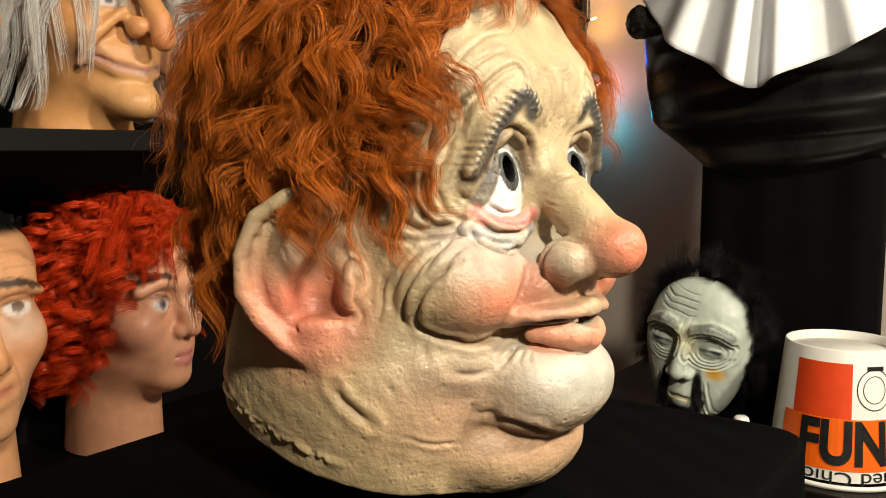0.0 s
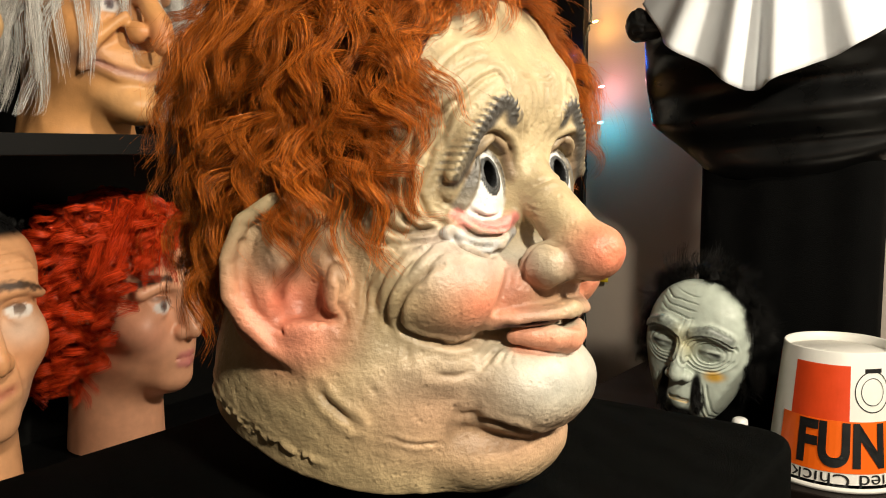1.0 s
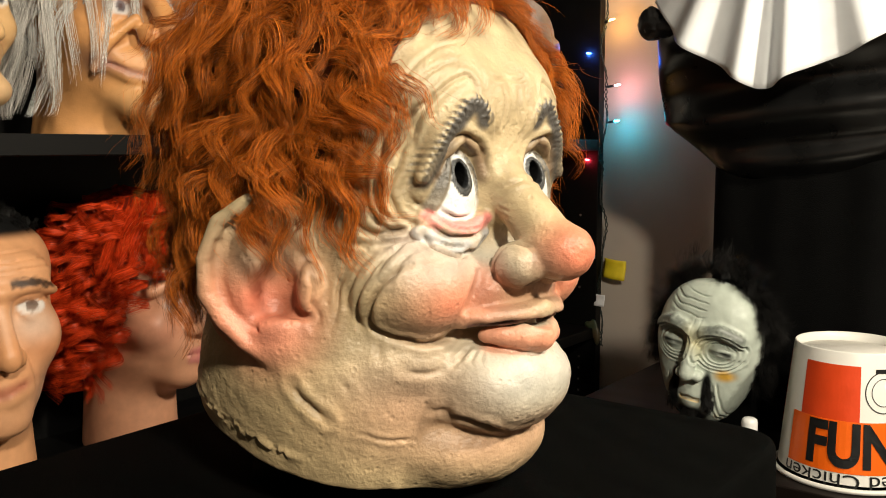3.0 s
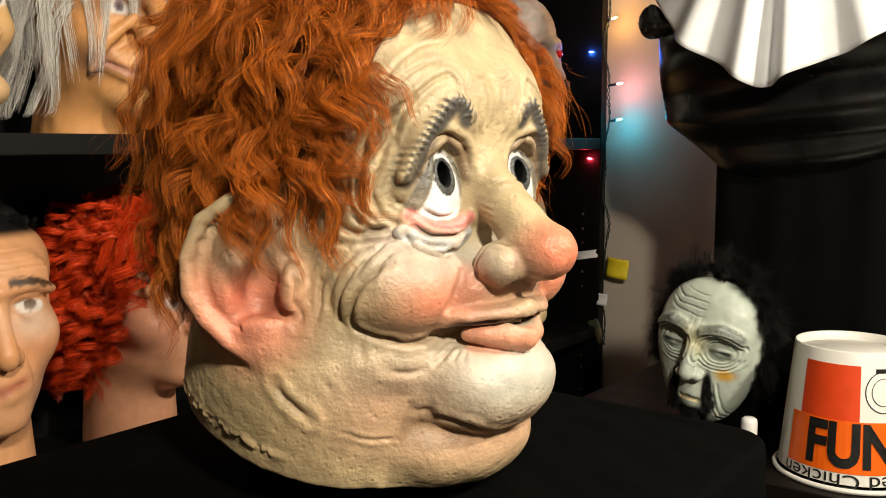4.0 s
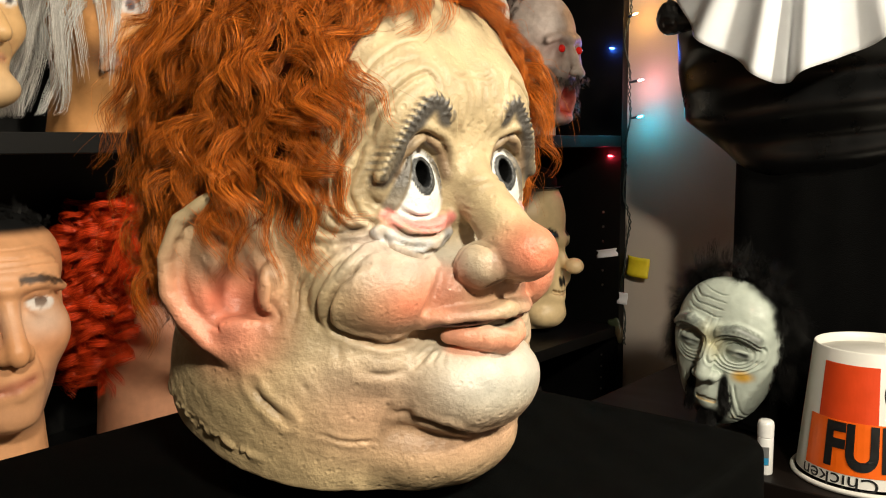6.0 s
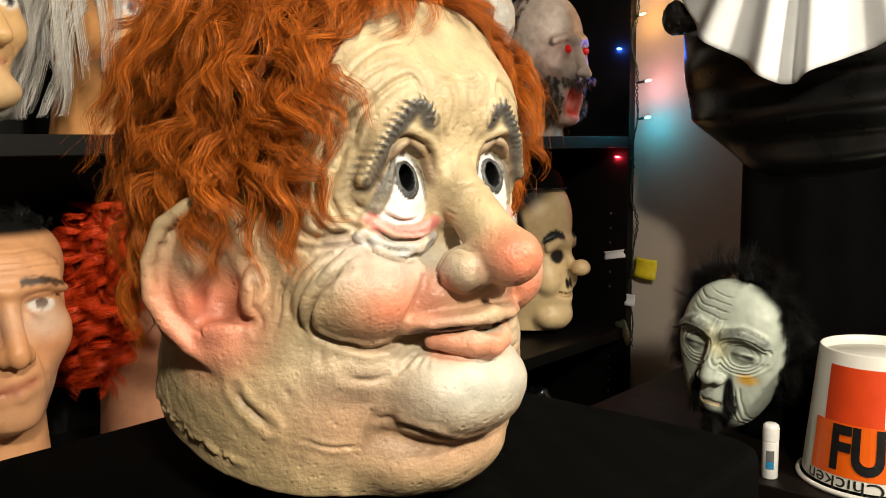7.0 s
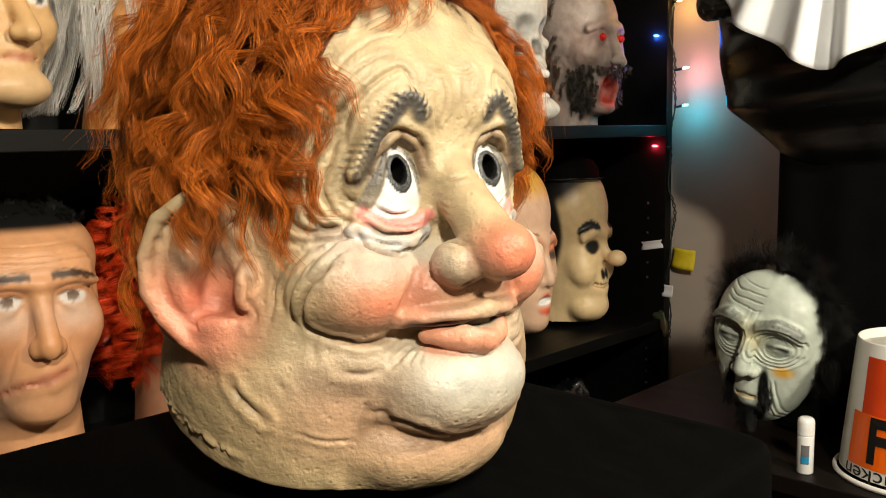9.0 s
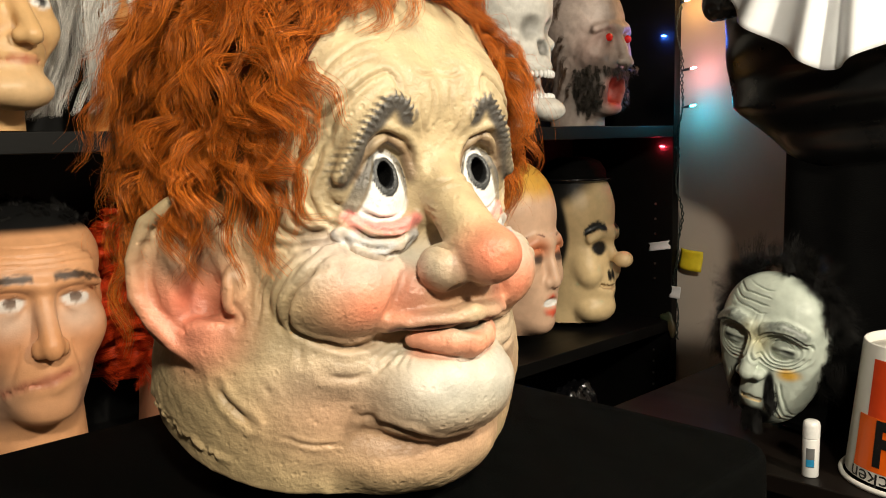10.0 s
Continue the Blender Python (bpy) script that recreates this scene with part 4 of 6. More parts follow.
length = np.where(tuft & ~far, 5.4, length)
over = (P0[:, 0] < 3.8) & (P0[:, 0] > -4) & (P0[:, 2] < 8)
lift = np.where(over, 1.4 + 2.6 * g.uniform(0, 1, len(P0)), lift)
length = np.minimum(length, np.where(P0[:, 0] > -3.0, np.maximum(6.2, P0[:, 2] + 2.8), np.maximum(6.5, P0[:, 2] + 8.5)))
HV, HQ = locks(P0 - 0.2 * D0, D0, flow, length, lift, n=46, seed=3)
# tufts that flick away from the head
sel = np.flatnonzero((P0[:, 0] < -3) | ((P0[:, 0] > 5) & (P0[:, 2] > 8.5)))[::6]
F2 = flow[sel] * 0.6 + 0.8 * D0[sel] + np.where(P0[sel, :1] < 0, np.array([[-0.5, 0, 0.2]]), np.array([[0.7, 0, -0.2]]))
HV2, HQ2 = locks(P0[sel], D0[sel], F2, 0.7 * length[sel], 0.6 * lift[sel] + 0.6, n=46, seed=14, width=0.8, close=0.75)
# single hairs astray
sel = np.arange(0, len(P0), 2)
HV3, HQ3 = locks(P0[sel], D0[sel], flow[sel] + g.normal(0, 0.5, (len(sel), 3)), 1.05 * length[sel], lift[sel] + 0.7, n=3, seed=15, width=1.4, fuzz=0.75, rad=0.011)
HQ = np.concatenate([HQ, HQ2 + len(HV), HQ3 + len(HV) + len(HV2)])
HV = np.concatenate([HV, HV2, HV3])
hair = new("hair", array_mesh("hair", HV / 100, HQ, M_RED_HAIR))
hair.parent = hero
tagged(hair, "wavy auburn synthetic hair in loose matted locks")


# ---------------------------------------------------------------- the other heads
def head_base(neck=18.0, flare=5.3):
    return [
        ball((-1.5, 0, 3.5), (9.3, 7.7, 9.3)),
        ball((1.2, 0, -4.6), (6.7, 6.1, 7.3), k=3),
        ball((5.9, 0, -9.0), (2.4, 2.8, 2.0), k=2),
        tube([(-2.0, 0, -6), (-2.4, 0, -neck)], 5.2, 2.2, flare, sym=False),
        tube([(6.2, 5.4, 1.6), (7.4, 3.2, 2.5), (7.8, 0, 2.1)], 0.75, 1.2),
        ball((9.2, 3.1, 0.1), (2.2, 2.2, 1.35), k=1.1, sub=True),
        ball((6.1, 3.1, 0.0), (1.65, 1.75, 1.45), k=0.25),
        tube([(4.9, 5.0, 0.1), (7.2, 3.9, 1.0), (7.7, 2.6, 1.0), (7.2, 1.5, 0.2)], 0.22, 0.3),
        tube([(5.0, 5.0, -0.1), (7.1, 3.9, -0.95), (7.5, 2.6, -0.9), (7.2, 1.5, 0.0)], 0.22, 0.3),
        ball((4.7, 4.2, -2.8), (2.7, 2.5, 2.4), k=2),
        ball((6.0, 0, -5.8), (2.3, 3.4, 2.4), k=1.5),
    ]


def small_nose(length=1.0, drop=0.0):
    x = 7.6 + 2.1 * length
    return [
        tube([(7.2, 0, 1.8), (8.4, 0, -1.0), (x, 0, -3.2 - drop)], 0.7, 1.1, 1.1, sym=False),
        ball((x - 0.9, 1.0, -3.5 - drop * 0.7), 0.85, k=0.5),
        ball((x - 0.3, 0.62, -4.35 - drop), (0.42, 0.34, 0.4), k=0.2, sub=True),
    ]


def small_lips(w=2.9, full=0.5, bend=0.0):
    return [
        tube([(6.2, w, -6.4 - bend), (7.9, 1.2, -6.0), (8.2, 0, -6.1)], full * 0.85, 0.4),
        tube([(6.2, w * 0.95, -6.6 - bend), (7.8, 1.1, -7.1), (8.1, 0, -7.2)], full, 0.4),
        tube([(6.2, w + 0.2, -6.5 - bend), (8.5, 1.2, -6.5), (8.8, 0, -6.55)], 0.13, 0.2, sub=True),
    ]


def ears(size=1.0):
    return [
        ball((-1.4, 7.7, -1.2), (1.9 * size, 0.7, 3.2 * size), k=0.6, rot=(0, 0, -20)),
        ball((-1.3, 8.4, -0.8), (1.1 * size, 0.55, 2.0 * size), k=0.3, rot=(0, 0, -20), sub=True),
    ]


WHITE, BLACK = (0.78, 0.76, 0.72), (0.006, 0.006, 0.006)


def eyes_paint(iris, white=(0.72, 0.70, 0.67), r=0.62):
    return [
        spot((7.6, 3.1, -0.1), (1.6, 1.4, 0.72), white, 1.0, 4.0),
        spot((7.7, 3.1, 0.05), (1.0, r, r), iris, 1.0, 6.0),
        spot((7.7, 3.1, 0.05), (1.2, r * 0.5, r * 0.5), BLACK, 1.0, 6.0),
        stroke([(5.0, 5.0, 0.2), (7.2, 3.9, 1.0), (7.7, 2.6, 1.0), (7.2, 1.5, 0.2)], 0.3, (0.05, 0.03, 0.02), 0.8, 0.2),
    ]


def on_shelf(a, b, z, heading, tilt=0.0, lean=0.0):
    return ROOM @ pose(a, b, z, lean, tilt, heading)


def one_mesh(name, ops, lo, hi, res, base, coats, material, m, label, category, scale=(1, 1, 1), relief=None, group=""):
    V, Q = sculpt(ops, lo, hi, res)
    N = vert_normals(V, Q)
    C = spray(V, base, coats)
    W = V + N * (0.05 * vnoise(V, 0.5) + 0.02 * vnoise(V, 1.6))[:, None]
    if relief:
        W = W + N * relief(V)[:, None]
    W = W * np.array(scale)
    ob = new(name, paint_mesh(name, W, Q, C, material))
    ob.matrix_world = m
    tagged(ob, label, category, group)
    return ob, V * np.array(scale), N


def add_hair(name, parent, V, Q, material, label):
    ob = new(name, array_mesh(name, V / 100, Q, material))
    ob.parent = parent
    return tagged(ob, label)


HEAD_LO, HEAD_HI = (-12.5, -10.5, -19), (13, 10.5, 14)

# man's mask with a crooked mouth, on the lower shelf
man_skin = (0.60, 0.30, 0.145)


def man_relief(V):
    x, y, z = V.T
    f = step(x, 4, 6) * step(z, 4.2, 5.0) * step(-z, -9, -8)
    d = -0.20 * np.exp(-(np.sin(2.4 * z + 0.25 * np.cos(0.8 * y)) / 0.25) ** 2) * f
    d -= 0.26 * np.exp(-((np.abs(y) - 2.5 - 0.35 * (-3.6 - z)) / 0.22) ** 2) * step(x, 5, 6) * step(-z, 3.4, 4) * step(z, -7.5, -6)
    return d


man_base = thing("man_mask", on_shelf(-0.150, -1.617, LOW, -7), "painted rubber mask of a frowning dark-haired man", "mask")
man_ops = head_base(18.8, 6.0) + small_nose(1.15, 0.5) + ears(1.05) + [
    tube([(5.4, -3.6, -7.4), (7.2, -2.2, -6.6), (8.2, 0, -6.3), (7.6, 1.6, -5.9), (6.3, 3.2, -5.4)], 0.42, 0.4, sym=False),
    tube([(5.6, -3.2, -7.9), (7.4, -1.6, -7.3), (8.2, 0.4, -7.2), (7.0, 2.4, -6.6)], 0.6, 0.5, sym=False),
    tube([(5.6, -3.8, -7.6), (7.6, -2.2, -6.95), (8.8, 0, -6.7), (8.2, 1.6, -6.3), (6.6, 3.3, -5.9)], 0.13, 0.2, sub=True, sym=False),
    ball((-2.2, 0, 5.2), (9.3, 8.0, 8.6), k=0.5),
    ball((6.0, 0, 4.2), (2.0, 5.5, 3.8), k=1.5),
]
V, Q = sculpt(man_ops, (-12.5, -10.5, -18.9), (13, 10.5, 14.5), 0.28)
N = vert_normals(V, Q)
C = spray(V, man_skin, eyes_paint((0.05, 0.04, 0.035)) + [
    spot((7, 4.6, -3.4), (2.6, 2.4, 2.0), (0.55, 0.22, 0.11), 0.5, 0.5),
    spot((8, 3.2, -1.6), (2.4, 2.4, 1.1), (0.62, 0.46, 0.36), 0.8, 0.5),
    spot((7.0, 4.0, 1.4), (2.4, 2.4, 0.8), (0.40, 0.16, 0.07), 0.55, 0.5),
    spot((9.4, 0, -3.2), (2.0, 1.6, 1.6), (0.60, 0.25, 0.09), 0.6, 0.5, sym=False),
    spot((3.6, 5.6, -8.5), (3.4, 3.0, 2.6), (0.50, 0.36, 0.30), 0.6, 0.5),
    stroke([(5.5, -3.6, -7.5), (7.4, -2.2, -6.8), (8.4, 0, -6.6), (7.8, 1.6, -6.2), (6.4, 3.2, -5.7)], 0.6, (0.34, 0.10, 0.06), 0.8, 0.3, sym=False),
    spot((8, 0, -9.0), (2.5, 3.0, 1.6), (0.40, 0.21, 0.12), 0.4, 0.5, sym=False),
    stroke([(5.2, 5.9, 1.3), (7.0, 4.7, 2.6), (7.9, 3.2, 3.4), (8.2, 1.7, 3.3)], 0.68, (0.022, 0.013, 0.009), 0.95, 0.35, 0.3),
    spot((-4.5, 0, 12.2), (11.6, 8.8, 4.8), BLACK, 1.0, 5.0, sym=False),
    spot((-6.0, 0, 2.5), (7.4, 9.5, 9.5), BLACK, 1.0, 4.0, sym=False),
    spot((-1.4, 7.9, -1.0), (1.9, 1.2, 3.0), man_skin, 1.0, 3.0),
])
W = (V + N * (man_relief(V) + 0.04 * vnoise(V, 0.5))[:, None]) * np.array([1.32, 1.4, 1.0])
W[:, 2] = np.where(W[:, 2] > 0, 0.93 * W[:, 2], np.where(W[:, 2] > -10, 1.72 * W[:, 2], -17.2 + 1.12 * (W[:, 2] + 10)))
me = paint_mesh("face", W, Q, C, M_LATEX_S)
mo = new("face", me)
mo.parent = man_base
mo.matrix_local = pose(0, 0, 0.283)
g = np.random.default_rng(2)
P0, D0 = pick(W, N, (V[:, 2] > 10.2) & (V[:, 0] < 4.0), 90, 2, 0.9)
fall = np.stack([-0.8 + 0 * D0[:, 0], 0.2 * D0[:, 1], 0.05 + 0 * D0[:, 0]], 1) + g.normal(0, 0.25, D0.shape)
HV, HQ = strands(P0, D0, fall, 4.2, n=50, pts=8, width=0.8, curl=0.25, rad=0.022, seed=4, fuzz=0.15, sides=2)
ob = add_hair("hair", man_base, HV, HQ, M_BLACK_HAIR, "short combed-back black hair")
ob.matrix_local = pose(0, 0, 0.283)

# mannequin head under a scarlet wig
MQ = on_shelf(-0.172, -1.334, LOW + 0.001, 16)
mq_ops = head_base(18.2, 5.8) + small_nose(0.8) + small_lips(2.2, 0.5) + [ball((-2, 0, 4), (9.2, 7.6, 9), k=0.5)]
V, Q = sculpt(mq_ops, (-12.5, -10.5, -18.3), (13, 10.5, 14), 0.28)
V = V - np.array([0, 0, -18.3])
N = vert_normals(V, Q)
U = V + np.array([0, 0, -18.3])
C = spray(U, (0.74, 0.36, 0.21), eyes_paint((0.10, 0.14, 0.16)) + [
    spot((6.5, 4.6, -3.2), (2.6, 2.2, 2.0), (0.66, 0.27, 0.19), 0.6, 0.4),
    stroke([(6.2, 2.2, -6.4), (8.0, 1.1, -6.1), (8.3, 0, -6.2)], 0.55, (0.62, 0.19, 0.18), 0.9, 0.2),
    stroke([(6.2, 2.1, -6.6), (7.9, 1.1, -7.1), (8.2, 0, -7.2)], 0.6, (0.64, 0.21, 0.20), 0.9, 0.2),
    stroke([(5.0, 5.7, 2.2), (7.0, 4.3, 3.2), (7.8, 2.2, 3.0)], 0.5, (0.03, 0.022, 0.02), 0.9, 0.2, 0.1),
    spot((7.3, 3.4, 1.0), (2, 2.2, 0.8), (0.30, 0.14, 0.09), 0.5, 0.5),
])
C[(U[:, 2] > 0) & (U[:, 0] < 3.6 + 0.25 * (U[:, 2] - 3))] = (0.16, 0.010, 0.003)
C[(U[:, 2] > 8.5)] = (0.16, 0.010, 0.003)
mq = new("mannequin_head", paint_mesh("mannequin_head", V * 1.35, Q, C, M_PLASTIC))
mq.matrix_world = MQ
tagged(mq, "glossy painted mannequin head standing on the lower shelf", "mannequin")
wig = thing("wig", MQ, "bright scarlet curly wig worn by the mannequin head", "wig")
P0, D0 = pick(U, N, (U[:, 2] > -5) & (U[:, 0] < 4.2 + 0.25 * (U[:, 2] - 3)) & ((np.abs(U[:, 1]) > 3.5) | (U[:, 2] > 8) | (U[:, 0] < 0)), 330, 6, 1.0)
fall = np.stack([0.3 * D0[:, 0] + np.where(P0[:, 0] > 2, 0.15, -0.1), 0.4 * D0[:, 1], -0.9 + 0.4 * D0[:, 2]], 1)
HV, HQ = strands(P0, D0, fall, np.where(P0[:, 0] < 1, 8.5, 6.5), n=38, pts=12, width=0.62, curl=1.15, turns=2.3, rad=0.030, seed=9, keep_out=((-2, 0, 3), (9.6, 8.0, 10.5), 2.0), taper=0.25, fuzz=0.05)
wob = add_hair("hair", wig, HV * 1.35, HQ, M_WIG, "")
wob.matrix_local = pose(0, 0, 0.247)
P0, D0 = pick(U, N, (U[:, 2] > 7.5) & (U[:, 0] > 1.5), 70, 7, 0.7)
fall = np.stack([0.35 + 0 * D0[:, 0], 0.55 * np.sign(D0[:, 1]) + 0.4 * D0[:, 1], -0.9 + 0 * D0[:, 0]], 1)
HV, HQ = strands(P0, D0, fall, 8.5, n=34, pts=10, width=0.7, curl=0.3, turns=0.7, rad=0.022, seed=10, keep_out=((-2, 0, 3), (9.8, 8.1, 10.6), 2.0), taper=0.6)
wob = add_hair("fringe", wig, HV * 1.35, HQ, M_WIG, "")
wob.matrix_local = pose(0, 0, 0.247)

# old crone's mask with long silver hair, on the upper shelf
wi_skin = (0.62, 0.30, 0.11)
wi = thing("crone_mask", on_shelf(-0.190, -1.375, UP, 5), "orange-tan rubber mask of a hook-nosed crone", "mask")
wi_ops = head_base(14.0, 6.4)[:7] + head_base()[7:10] + [
    tube([(7.2, 0, 2.0), (9.6, 0, 0.4), (11.4, 0, -2.0), (11.9, 0, -3.9)], 0.9, 1.0, 1.25, sym=False),
    ball((9.6, 1.4, -2.8), (1.3, 0.9, 1.1), k=0.5),
    ball((6.2, 0, -5.6), (2.6, 3.8, 2.4), k=1.2),
    ball((7.6, 0, -10.2), (2.6, 2.6, 1.9), k=1.4),
    tube([(5.6, 4.6, -4.9), (7.6, 2.6, -6.2), (8.8, 0, -6.6)], 0.4, 0.5),
    tube([(5.6, 4.4, -5.6), (7.6, 2.5, -7.1), (8.6, 0, -7.6)], 0.5, 0.5),
    tube([(5.8, 4.7, -5.2), (8.2, 2.6, -6.6), (9.4, 0, -7.1)], 0.2, 0.25, sub=True),
    tube([(8.8, 2.2, -1.2), (7.6, 4.4, -3.4), (6.0, 5.4, -6.4)], 0.55, 0.8),
    tube([(8.6, 1.6, -3.2), (7.3, 4.2, -4.3), (6.2, 5.2, -7.6)], 0.25, 0.5, sub=True),
]
V, Q = sculpt(wi_ops, (-12.5, -10.5, -13.1), (14.5, 10.5, 14), 0.28)
N = vert_normals(V, Q)
C = spray(V, wi_skin, eyes_paint((0.10, 0.12, 0.14)) + [
    spot((12, 0, -3.8), (2.0, 2.0, 1.8), (0.60, 0.20, 0.09), 0.8, 0.5, sym=False),
    spot((7.4, 3.4, 1.0), (2.4, 2.6, 1.6), (0.20, 0.12, 0.12), 0.6, 0.5),
    stroke([(8.4, 1.9, -3.0), (7.4, 4.2, -4.2), (6.2, 5.3, -7.2)], 0.3, (0.24, 0.10, 0.06), 0.6, 0.5),
    stroke([(5.6, 4.7, -5.2), (7.9, 2.6, -6.6), (9.0, 0, -7.1)], 0.55, (0.30, 0.14, 0.13), 0.7, 0.4),
    spot((5.9, 5.2, -5.6), (1.6, 1.4, 1.3), (0.16, 0.09, 0.09), 0.7, 0.5),
    spot((7.6, 0, -9.6), (2.6, 3.0, 1.8), (0.66, 0.44, 0.22), 0.5, 0.5, sym=False),
])
S = 1.45
wf = new("face", paint_mesh("face", (V + N * (0.06 * vnoise(V, 0.6))[:, None]) * S, Q, C, M_LATEX_S))
wf.parent = wi
wf.matrix_local = pose(0, 0, 0.19)
P0, D0 = pick(V * S, N, (V[:, 0] < 4.0) & (V[:, 2] > -1.0) & ((np.abs(V[:, 1]) > 4.5) | (V[:, 2] > 9)), 170, 12, 1.25)
fall = np.stack([0.25 + 0 * D0[:, 0], 0.35 * D0[:, 1], -1.0 + 0 * D0[:, 0]], 1)
HV, HQ = strands(P0, D0, fall, np.clip(P0[:, 2] + 25, 15, 34), n=36, pts=11, width=1.1, curl=0.9, turns=1.1, rad=0.028, seed=13, keep_out=((-1.8, 0, 3), (13.8, 11.6, 14.2), 2.0), taper=0.6, fuzz=0.3)
HV[:, 2] = np.where(HV[:, 2] < -16, -16 + (HV[:, 2] + 16) * 0.2, HV[:, 2])
HV[:, 2] = np.maximum(HV[:, 2], -18.8)
ob = add_hair("hair", wi, HV, HQ, M_SILVER, "long glossy silver-white hair")
ob.matrix_local = pose(0, 0, 0.19)

# plain old man's mask at the shelf's end
om_ops = head_base(15, 5.8) + small_nose(1.2, 0.8) + small_lips(3.0, 0.45, 0.3) + [ball((6.6, 0, -9.6), (3.0, 4.2, 2.3), k=0.9), tube([(8.2, 1.8, -3.0), (6.9, 4.0, -5.0), (6.3, 4.4, -8.2)], 0.3, 0.5, sub=True)] + ears(1.1)
one_mesh("old_man_mask", om_ops, (-12.5, -10.5, -14.2), (13, 10.5, 14), 0.4, (0.62, 0.38, 0.17),
         eyes_paint((0.1, 0.1, 0.1)) + [stroke([(8.2, 1.8, -3.0), (6.9, 4.0, -5.0), (6.3, 4.4, -8.2)], 0.3, (0.34, 0.14, 0.07), 0.6, 0.5),
                                         stroke([(6.2, 3.0, -6.7), (8.2, 1.2, -6.4), (8.5, 0, -6.5)], 0.5, (0.42, 0.13, 0.08), 0.7, 0.3), spot((6.6, 0, -9.6), (3.4, 4.4, 1.8), (0.66, 0.48, 0.30), 0.7, 0.5, sym=False)],
         M_LATEX_S, on_shelf(-0.15, -1.655, UP + 0.178, 14), "tan rubber mask of an old man with a heavy chin", "mask", (1.25, 1.25, 1.25))

# skull mask with open jaw
sk = thing("skull_mask", on_shelf(-0.115, -0.545, UP, 2), "off-white rubber skull mask with bared teeth and open jaw", "mask")
sk_ops = [
    ball((-1.5, 0, 4.5), (9.3, 7.9, 9.0)), ball((2.5, 0, -3.6), (5.2, 5.2, 4.4), k=2), ball((3.2, 5.2, -1.6), (2.6, 1.6, 1.5), k=1.2),
    ball((8.4, 3.0, 0.6), (3.0, 2.3, 2.2), k=0.7, sub=True), ball((8.0, 0.6, -2.6), (2.0, 0.9, 1.5), k=0.4, sub=True),
    ball((5.6, 0, -6.0), (2.8, 3.4, 1.6), k=1.0),
    ball((5.4, 0, -12.6), (3.8, 4.6, 2.2), k=0.8), ball((8.4, 0, -13.4), (2.6, 3.4, 2.0), k=0.9),
    tube([(0.5, 5.6, -4.0), (1.2, 5.4, -9.0), (4.0, 4.4, -12.6)], 1.2, 1.0), tube([(-1, 0, -6), (-1.5, 0, -16.5)], 4.6, 2, 5.6, sym=False),
    ball((6.5, 0, -9.4), (3.8, 3.2, 2.2), k=0.5, sub=True),
]
V, Q = sculpt(sk_ops, (-12.5, -10.5, -16.3), (13, 10.5, 14.5), 0.36)
N = vert_normals(V, Q)
C = spray(V, (0.62, 0.60, 0.55), [spot((6.2, 0, -9.3), (3.2, 3.0, 2.2), (0.05, 0.05, 0.055), 0.95, 1.5, sym=False), spot((7.6, 3.0, 0.6), (2.4, 2.0, 2.0), (0.03, 0.03, 0.03), 0.9, 1.2), spot((7.4, 0.6, -2.6), (1.6, 0.9, 1.4), (0.03, 0.03, 0.03), 0.9, 1.2), spot((3, 5.5, -8), (2.4, 2, 4), (0.34, 0.33, 0.31), 0.5, 0.5)])
sf = new("skull", paint_mesh("skull", (V + N * (0.12 * vnoise(V, 0.5) + 0.05 * vnoise(V, 1.5))[:, None]) * 1.25, Q, C, M_LATEX))
sf.parent = sk
sf.matrix_local = pose(0, 0, 0.204)
for row, z0, dz in ((0, -7.2, -1), (1, -11.2, 1)):
    for i in range(-4, 5):
        an = i * 0.235
        bm = bmesh.new()
        bmesh.ops.create_icosphere(bm, subdivisions=2, radius=0.01, matrix=Matrix.Translation((0.0125 * (5.0 + 3.3 * math.cos(an)), 0.0125 * 3.7 * math.sin(an), 0.0125 * z0)) @ pose(0, 0, 0, 0, 0, math.degrees(an)) @ Matrix.Diagonal((0.55, 0.52, 1.0 - 0.06 * abs(i), 1)))
        part("tooth", bm, M_WHITE_PL, sf, "", True)

# zombie's mask: grey skin, red eyes, torn red mouth, dark beard
zo = thing("zombie_mask", on_shelf(-0.128, -0.235, UP, -2), "grey zombie mask with red eyes and bloody beard", "mask")
zo_ops = head_base(17, 5.6)[:10] + small_nose(1.2, 1.6) + [
    ball((3.8, 0, -10.5), (4.2, 4.6, 4.6), k=2), ball((7.4, 0.0, -10.2), (3.6, 2.6, 3.3), k=0.6, sub=True), ball((5.4, 0, -13.6), (2.6, 3.0, 1.4), k=0.8),
]
V, Q = sculpt(zo_ops, (-12.5, -10.5, -17.2), (14, 10.5, 14), 0.34)
N = vert_normals(V, Q)
C = spray(V, (0.42, 0.34, 0.30), [
    spot((5, 5.5, -3), (3, 3, 4), (0.36, 0.20, 0.17), 0.5, 0.4), spot((7.4, 3.1, 0.1), (2.2, 2.1, 1.6), (0.20, 0.08, 0.07), 0.7, 0.6),
    spot((6.4, 0, -10.2), (4.6, 3.2, 4.0), (0.55, 0.045, 0.022), 0.95, 1.5, sym=False), spot((8.0, 0, -6.2), (3.0, 3.6, 1.5), (0.07, 0.06, 0.055), 0.85, 0.7, sym=False),
    spot((4, 4.6, -9.5), (3.5, 2.4, 5.5), (0.05, 0.042, 0.038), 0.9, 0.8)])
S = 1.22
zf = new("face", paint_mesh("face", (V + N * (0.10 * vnoise(V, 0.8) + 0.05 * vnoise(V, 2.2))[:, None]) * S, Q, C, M_LATEX))
zf.parent = zo
